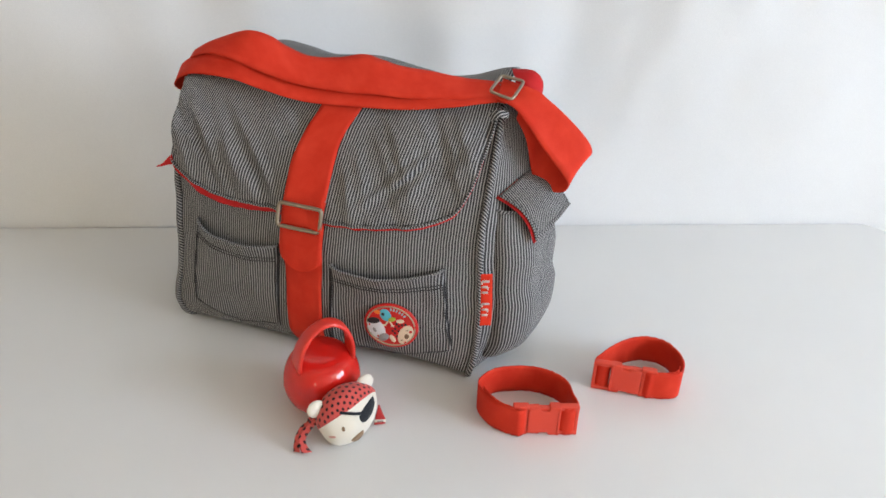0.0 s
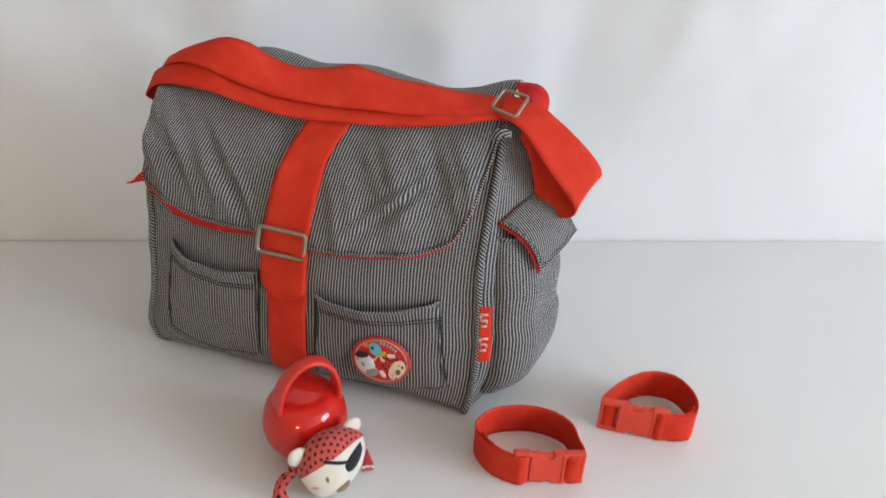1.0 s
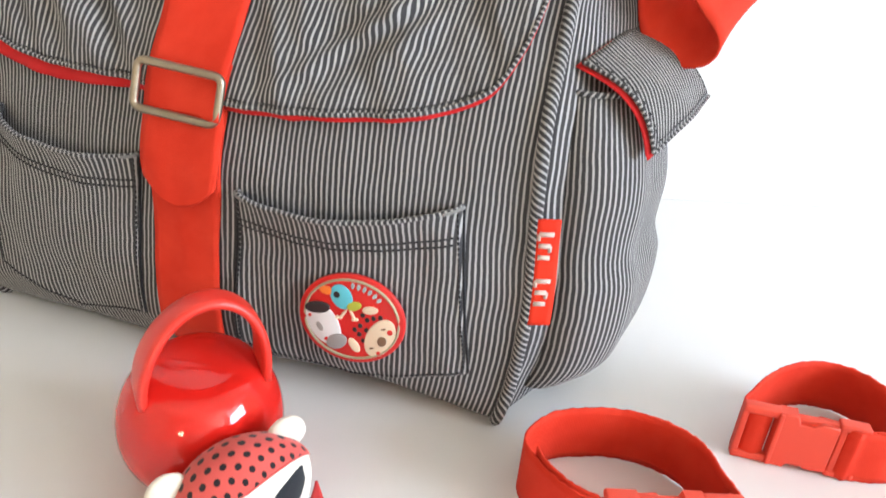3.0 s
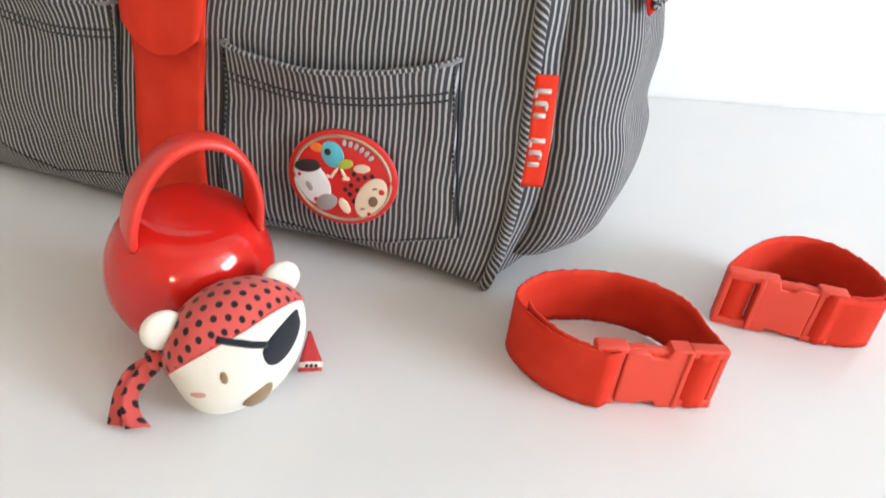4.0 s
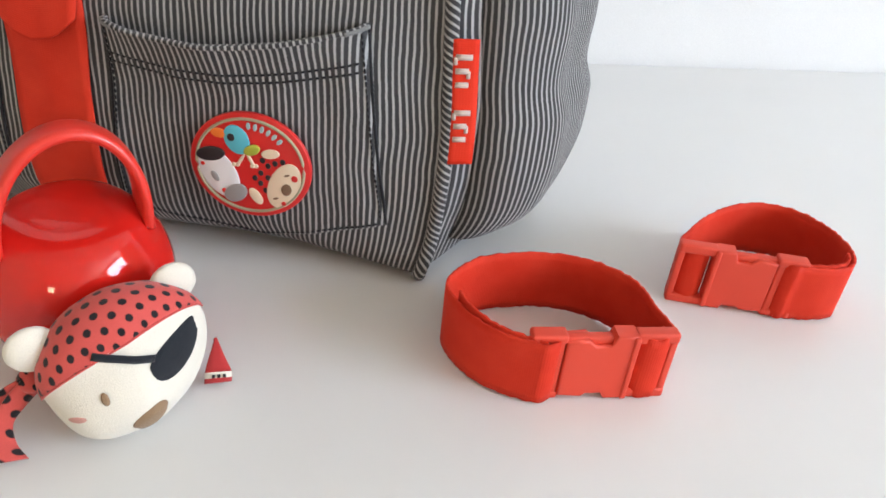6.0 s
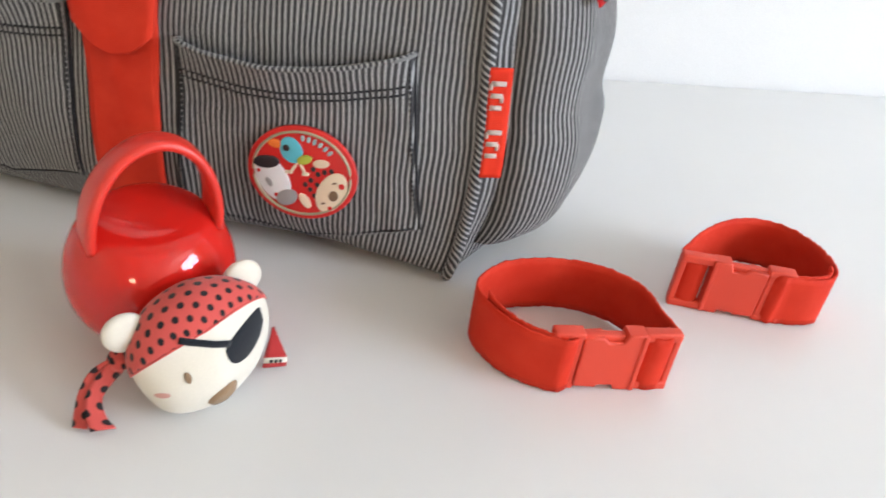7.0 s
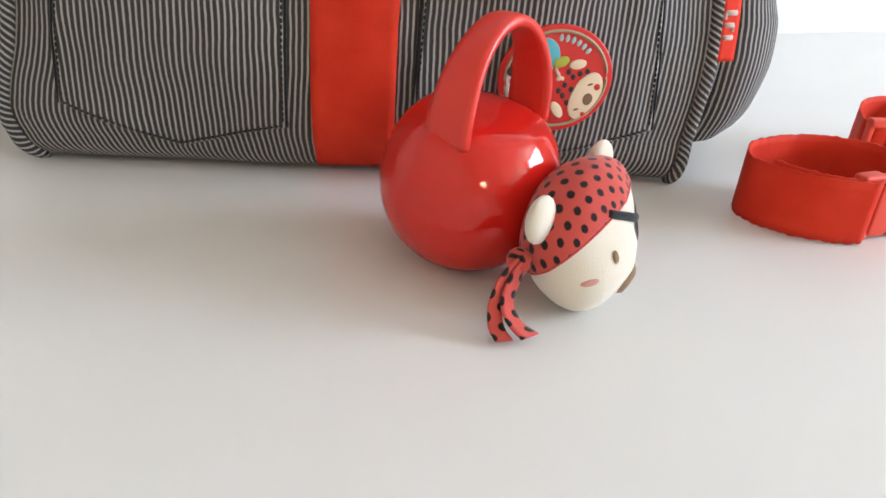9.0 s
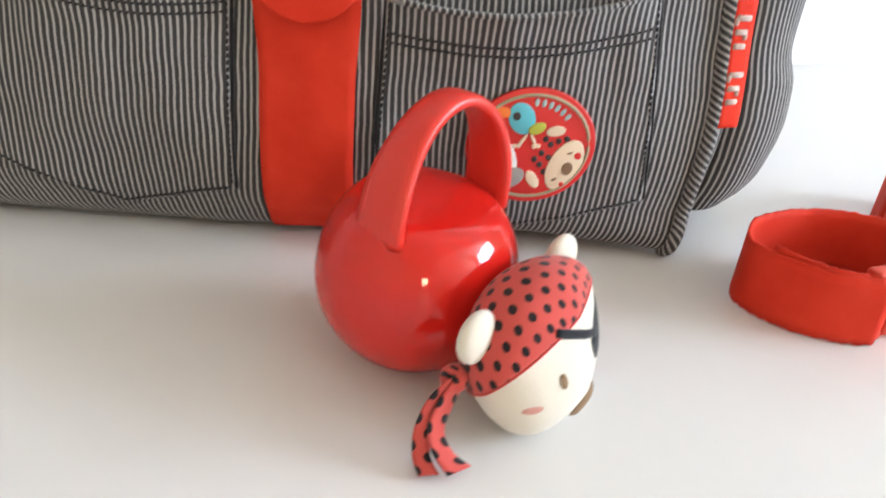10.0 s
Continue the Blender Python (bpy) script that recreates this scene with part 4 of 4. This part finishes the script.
HEAD_M = Matrix(((H_R.x, -H_F.x, H_U.x, HEAD.x), (H_R.y, -H_F.y, H_U.y, HEAD.y), (H_R.z, -H_F.z, H_U.z, HEAD.z), (0, 0, 0, 1)))
AX = np.array((0.0385, 0.0275, 0.0342))          # half sizes: across, front to back, up


def on_head(d, lift=0.0):
    """The head's surface in the direction d (across, back, up)."""
    d = np.asarray(d, float)
    k = 1 / np.sqrt(((d / AX) ** 2).sum())
    p = d * k
    n = p / AX ** 2
    n /= np.linalg.norm(n)
    return p + n * lift


def scarf_edge(p):
    """Above nought under the scarf, below it on the bare face."""
    return p[2] + 0.86 * p[1] - 0.0035 - 0.05 * p[0]


def jowl(p):
    """A flatter face, with its bare lower half pushed out towards chin and cheek."""
    w = min(1.0, max(0.0, (-scarf_edge(p) - 0.004) / 0.034))
    w = w * w * (3 - 2 * w)
    x, y, z = p
    return np.array((x, 0.82 * y * (1 - 9.0 * max(0.0, x)) if y < 0 else y, z)) + w * np.array((-0.0044, -0.0055, -0.0006))


def head_patch(cx, cu, rx, ru, turn, lift, height, shape=2.0, n=26, rings=5, top=1.0):
    """A raised patch sewn on the face, round (cx, cu)."""
    V, F = [], []
    c, s = math.cos(turn), math.sin(turn)
    for k in range(rings + 1):
        q = k / rings
        for i in range(n):
            a = 2 * math.pi * i / n
            ca, sa = math.cos(a), math.sin(a)
            e = (abs(ca) ** shape + abs(sa) ** shape) ** (-1 / shape)
            x, z = rx * q * e * ca, ru * q * e * sa * (top if sa > 0 else 1.0)
            x, z = cx + c * x - s * z, cu + s * x + c * z
            y = -AX[1] * math.sqrt(max(0.02, 1 - (x / AX[0]) ** 2 - (z / AX[2]) ** 2))
            V.append(jowl(on_head((x, y, z), lift + height * (1 - q ** 6))))
    for k in range(rings):
        for i in range(n):
            F.append((k * n + i, (k + 1) * n + i, (k + 1) * n + (i + 1) % n, k * n + (i + 1) % n))
    return V, F, None


def ellipsoid(centre, axes, nu=20, nv=12, turn=None):
    V, F, T = [], [], []
    for j in range(nv + 1):
        b = math.pi * (0.001 + 0.998 * j / nv)
        for i in range(nu):
            a = 2 * math.pi * i / nu
            v = Vector((axes[0] * math.sin(b) * math.cos(a), axes[1] * math.sin(b) * math.sin(a), axes[2] * math.cos(b)))
            V.append(tuple((turn @ v if turn else v) + Vector(centre)))
            T.append((2.0 * axes[0] * math.sin(b) * math.cos(a), b * axes[2]))
    for j in range(nv):
        for i in range(nu):
            F.append((j * nu + i, (j + 1) * nu + i, (j + 1) * nu + (i + 1) % nu, j * nu + (i + 1) % nu))
    return V, F, T


def toy_head():
    """One mesh: head, scarf, ears, patch, nose, eye, scarf tails and cloth tag."""
    bits = []
    # head and scarf as one skin split along the scarf's edge
    nu, nv = 150, 110
    V, T, E, F0, F1 = [], [], [], [], []

    edge = scarf_edge
    pole = np.array((0.0, 0.62, 0.78))
    side_a, side_b = np.array((1.0, 0.0, 0.0)), np.array((0.0, -0.78, 0.62))

    def scarf_uv(p):
        """The cloth laid flat from the back of the head."""
        d = np.asarray(p) / np.linalg.norm(p)
        far = math.acos(max(-1.0, min(1.0, float(d @ pole)))) * 0.0345
        x, y = float(d @ side_a), float(d @ side_b)
        k = far / (math.hypot(x, y) + 1e-9)
        return (0.1 + x * k, 0.1 + y * k)

    for j in range(nv + 1):
        b = math.pi * (0.002 + 0.996 * j / nv)
        for i in range(nu):
            a = 2 * math.pi * i / nu
            d = (AX[0] * math.sin(b) * math.cos(a), AX[1] * math.sin(b) * math.sin(a), AX[2] * math.cos(b))
            p = on_head(d)
            over = edge(p)
            lift = 0.0013 * min(1, max(0, over / 0.0012)) + 0.0006 * crumple(p[0], p[2], 60, 2)
            p = on_head(d, lift)
            E.append(edge(p))
            V.append(jowl(p))
            T.append(scarf_uv(p))
    for j in range(nv):
        for i in range(nu):
            q = (j * nu + i, (j + 1) * nu + i, (j + 1) * nu + (i + 1) % nu, j * nu + (i + 1) % nu)
            (F1 if sum(E[k] for k in q) > 0 else F0).append(q)
    bits.append(((V, F0, T), 0))
    bits.append(((V, F1, T), 1))
    rim = []
    for k in range(120):
        a = 2 * math.pi * k / 120
        lo, hi = -0.0341, 0.0341
        for _ in range(30):
            mid = (lo + hi) / 2
            q = math.sqrt(max(1e-6, 1 - (mid / AX[2]) ** 2))
            p = np.array((AX[0] * q * math.cos(a), AX[1] * q * math.sin(a), mid))
            lo, hi = (mid, hi) if edge(p) < 0 else (lo, mid)
        rim.append(jowl(on_head(p, 0.0009)))
    hem_v, hem_f, _ = tube(rim, 0.0005, 6, True)
    bits.append(((hem_v, hem_f, [(0.0025, 0.0)] * len(hem_v)), 1))
    for s in (-1, 1):
        turn = Matrix.Rotation(radians(s * 24), 3, "Y")
        low = 0.0 if s < 0 else 0.0025
        bits.append((ellipsoid((s * 0.0322, 0.0085, 0.0222 - low), (0.0112, 0.0055, 0.0118 - low * 0.4), turn=turn), 0))
    bits.append((head_patch(0.0190, 0.0080, 0.0138, 0.0122, 0.06, 0.0002, 0.0005, 2.2, top=0.36), 2))
    strap_l = [jowl(on_head((x, -math.sqrt(max(0.05, 1 - (x / AX[0]) ** 2 - (z / AX[2]) ** 2)) * AX[1], z), 0.0012))
               for x, z in zip(np.linspace(-0.0140, 0.0080, 12), np.linspace(0.0225, 0.0104, 12))]
    bits.append((tube(strap_l, 0.0021, 8, flat=0.6), 2))
    bits.append((head_patch(-0.0160, 0.0045, 0.0017, 0.0030, 0.1, 0.0003, 0.0006), 3))
    bits.append((head_patch(-0.0008, -0.0152, 0.0090, 0.0066, 0.30, 0.0004, 0.0024, 2.2, top=0.8), 3))
    bits.append((head_patch(-0.0292, -0.0035, 0.0036, 0.0017, 0.12, 0.0001, 0.0003), 4))
    inv = HEAD_M.inverted()
    loc = lambda p: tuple(inv @ Vector(p))
    # knot and two tails of the scarf
    bits.append((ellipsoid(loc((-0.0975, 0.715, 0.029)), (0.0062, 0.0062, 0.0060)), 1))
    tails = [[((-0.0985, 0.710, 0.034), (-0.0955, 0.714, 0.023)), ((-0.1085, 0.7065, 0.0275), (-0.1020, 0.709, 0.019)), ((-0.1150, 0.7030, 0.016), (-0.1085, 0.7025, 0.0145)),
              ((-0.1165, 0.6975, 0.0065), (-0.1095, 0.6965, 0.0072)), ((-0.1150, 0.6905, 0.0030), (-0.1070, 0.6900, 0.0032))],
             [((-0.0980, 0.7095, 0.0335), (-0.0950, 0.713, 0.023)), ((-0.1055, 0.7055, 0.0250), (-0.0995, 0.708, 0.0185)), ((-0.1100, 0.7010, 0.0165), (-0.1030, 0.7025, 0.0130)),
              ((-0.1090, 0.6945, 0.0100), (-0.1000, 0.6970, 0.0070)), ((-0.1040, 0.6870, 0.0052), (-0.0935, 0.6925, 0.0034))]]
    for rows in tails:
        bits.append((ribbon([(loc(a), loc(b)) for a, b in rows], 0.0085, 0.0009, 8, 5), 1))
    # folded cloth tag at the far side
    tag_rows = [((-0.0285, 0.7610, 0.0215), (-0.0280, 0.7620, 0.0215)), ((-0.0300, 0.7525, 0.0150), (-0.0230, 0.7560, 0.0150)),
                ((-0.0310, 0.7475, 0.0095), (-0.0185, 0.7520, 0.0080))]
    bits.append((ribbon([(loc(a), loc(b)) for a, b in tag_rows], 0.014, 0.0012, 4, 4), 5))
    fold = [tag_rows[-1], ((-0.0312, 0.7466, 0.0060), (-0.0185, 0.7515, 0.0044)), ((-0.0314, 0.7460, 0.0030), (-0.0190, 0.7512, 0.0014))]
    bits.append((ribbon([(loc(a), loc(b)) for a, b in fold[:2]], 0.014, 0.0014, 4, 4), 0))
    bits.append((ribbon([(loc(a), loc(b)) for a, b in fold[1:]], 0.014, 0.0013, 4, 4), 5))
    for k in (0.25, 0.45, 0.65):
        bar = [[np.array(e[0]) + (np.array(e[1]) - np.array(e[0])) * (k + d) + (0.0004, -0.0010, 0.0) for d in (0.0, 0.11)] for e in fold[:2]]
        bar = [[p + (q - p) * 0.25 for p, q in zip(bar[0], bar[1])], [p + (q - p) * 0.75 for p, q in zip(bar[0], bar[1])]]
        bits.append((ribbon([(loc(a), loc(b)) for a, b in bar], 0.002, 0.0004, 3, 3), 2))
    data = join(*[d for d, _ in bits])
    ob = part("soft_toy", data, [M["plush"], M["dots"], M["patch"], M["felt"], M["blush"], M["tag"]])
    index = []
    for d, k in bits:
        index += [k] * len(d[1])
    ob.data.polygons.foreach_set("material_index", index)
    ob.matrix_world = pose(0.0057, -0.0068, 0.0008) @ HEAD_M
    tagged(ob, "cream plush toy head in a red dotted scarf with eye patch", "soft toy")


toy_head()


# ---------------------------------------------------------------- short clip straps
def clip_strap(line, m, flip, label):
    """A short red strap closed by a side release clip. line: the webbing's way on the table, from one end of the clip to the other."""
    ob = thing("clip_strap", m, label, "strap", "short clip straps")
    L, H, D = 0.078, 0.042, 0.0095
    fx = (lambda x: L - x) if flip else (lambda x: x)

    def bar(name, x0, x1, y0, y1, z0, z1, bevel=0.0017, parent=ob, mat="clip", label=""):
        a, b = sorted((fx(x0), fx(x1)))
        o = part(name, box(a, b, y0, y1, z0, z1, bevel, 3), M[mat], parent, label)
        return sharp(o, 50)

    def outline(pts):
        pts = [(fx(x), z) for x, z in pts]
        return pts[::-1] if flip else pts

    def plate(name, pts, y0, y1, parent, label=""):
        d = moved(slab(outline(pts), y1 - y0, 0.0018, 0.0, 4), pose(0, y1, 0, 90, 0, 0))
        return sharp(part(name, d, M["clip"], parent, label), 50)

    # housing: plate with a step in the top and bottom edges for the prongs
    house = plate("housing", [(0.021, 0.003), (0.034, 0.002), (0.036, 0.004), (0.044, 0.004), (0.046, 0.0005), (0.0565, 0.0005), (0.0565, H - 0.0005),
                              (0.046, H - 0.0005), (0.044, H - 0.0065), (0.036, H - 0.0065), (0.032, H - 0.003), (0.021, H - 0.004)], 0.0, D, ob,
                  "flat red plastic clip housing")
    bar("end_bar", 0.0545, 0.0575, -0.001, D, 0.001, H - 0.001, 0.001, house)
    # socket end: rails and crossbars, with the open slot between
    sock = bar("socket_frame", 0.056, 0.0785, 0.001, D - 0.001, H - 0.0062, H, 0.0018, label="open red plastic clip end")
    bar("rail", 0.056, 0.0785, 0.001, D - 0.001, 0.0, 0.0058, 0.0018, sock)
    bar("crossbar", 0.0745, 0.0785, 0.002, D - 0.002, 0.002, H - 0.002, 0.0012, sock)
    # plug end: rails, crossbar and the two prongs
    plug = bar("plug_frame", 0.0035, 0.0215, 0.0005, D, H - 0.0055, H - 0.0005, 0.0018, label="red plastic clip plug")
    bar("rail", 0.0035, 0.0215, 0.0005, D, 0.0005, 0.0055, 0.0018, plug)
    bar("crossbar", 0.0165, 0.0205, 0.001, D - 0.002, 0.003, H - 0.003, 0.0012, plug)
    for z0, z1 in ((H - 0.0075, H - 0.0025), (0.0015, 0.0055)):
        bar("prong", 0.0200, 0.0455, 0.0025, D - 0.0015, z0, z1, 0.0018, plug)
    # webbing, standing on its edge
    pts = smooth_line(line, 14)
    run = np.concatenate([[0], np.cumsum(np.linalg.norm(np.diff(pts, axis=0), axis=1))])
    zs = np.linspace(0.0012, 0.0392, 8)
    P, UV = np.zeros((len(pts), 8, 3)), np.zeros((len(pts), 8, 2))
    for i, p in enumerate(pts):
        for j, z in enumerate(zs):
            fray = 0.0011 * crumple(run[i], z, 260, 4) if j in (0, 7) else 0.0
            lean = 0.0012 * crumple(run[i], 0, 25, 9) * (j / 7)
            P[i, j] = (p[0], p[1] + lean, z + max(fray, -0.0005))
            UV[i, j] = (0.04 * j / 7, run[i])
    part("webbing", sheet(P, UV, 0.0017), M["web"], ob, "red woven webbing standing on its edge")
    # free end of the webbing doubled inside the loop
    mid = np.mean(P[:, 0, :2], axis=0)
    for a0, a1, back in ((0.74, 0.90, 0), (0.13, 0.29, 1)):
        i0, i1 = int(a0 * len(pts)), int(a1 * len(pts))
        E, EUV = P[i0:i1].copy(), UV[i0:i1].copy()
        for i in range(len(E)):
            k = len(E) - 1 - i if back else i
            inward = mid - E[i, 0, :2]
            inward /= np.linalg.norm(inward)
            E[i, :, :2] += inward * (0.0030 + 0.0020 * math.exp(-k / 4))
            E[i, :, 2] += 0.0022 * (1 - k / len(E)) + 0.0008 * crumple(i * 0.1, 0.0, 9, 3)
        part("doubled_end", sheet(E, EUV, 0.0015), M["web"], ob, "doubled webbing end with frayed edge")
    return ob


def clip_line(m, way, flip):
    """The webbing: round the plug's bar, over the table along way, and round the socket's bar."""
    L = 0.078
    fx = (lambda x: L - x) if flip else (lambda x: x)
    inv = m.inverted()
    start = [(fx(x), y, 0.0) for x, y in ((0.0185, 0.0100), (0.0165, 0.0020), (0.0110, -0.0012), (0.0045, 0.0010))]
    end = [(fx(x), y, 0.0) for x, y in ((0.0772, 0.0130), (0.0755, 0.0075), (0.0728, 0.0034), (0.0685, 0.0016), (0.0635, 0.0020), (0.0595, 0.0050), (0.0580, 0.0095))]
    mid = [tuple(inv @ Vector((x, y, 0.0))) for x, y in way]
    return start + mid + end


CLIP = Matrix.Scale(1.05, 4)
AT_A, AT_B = pose(0.1355, 0.7475, 0.0, 0, 0, 7.0) @ CLIP, pose(0.2410, 0.8480, 0.0, 0, 0, -8.0) @ CLIP
WAY_A = [(0.1195, 0.757), (0.1025, 0.775), (0.0965, 0.796), (0.1125, 0.8180), (0.135, 0.8270), (0.161, 0.8300), (0.187, 0.8230), (0.2035, 0.807), (0.2095, 0.785)]
WAY_B = [(0.336, 0.8385), (0.351, 0.846), (0.3575, 0.866), (0.3545, 0.890), (0.339, 0.913), (0.312, 0.9185), (0.286, 0.907), (0.266, 0.889), (0.252, 0.872)]
clip_strap(clip_line(AT_A, WAY_A, False), AT_A, False, "short red webbing strap closed in a loop by a plastic clip")
clip_strap(clip_line(AT_B, WAY_B, True), AT_B, True, "short red webbing strap closed in a loop, clip end open")
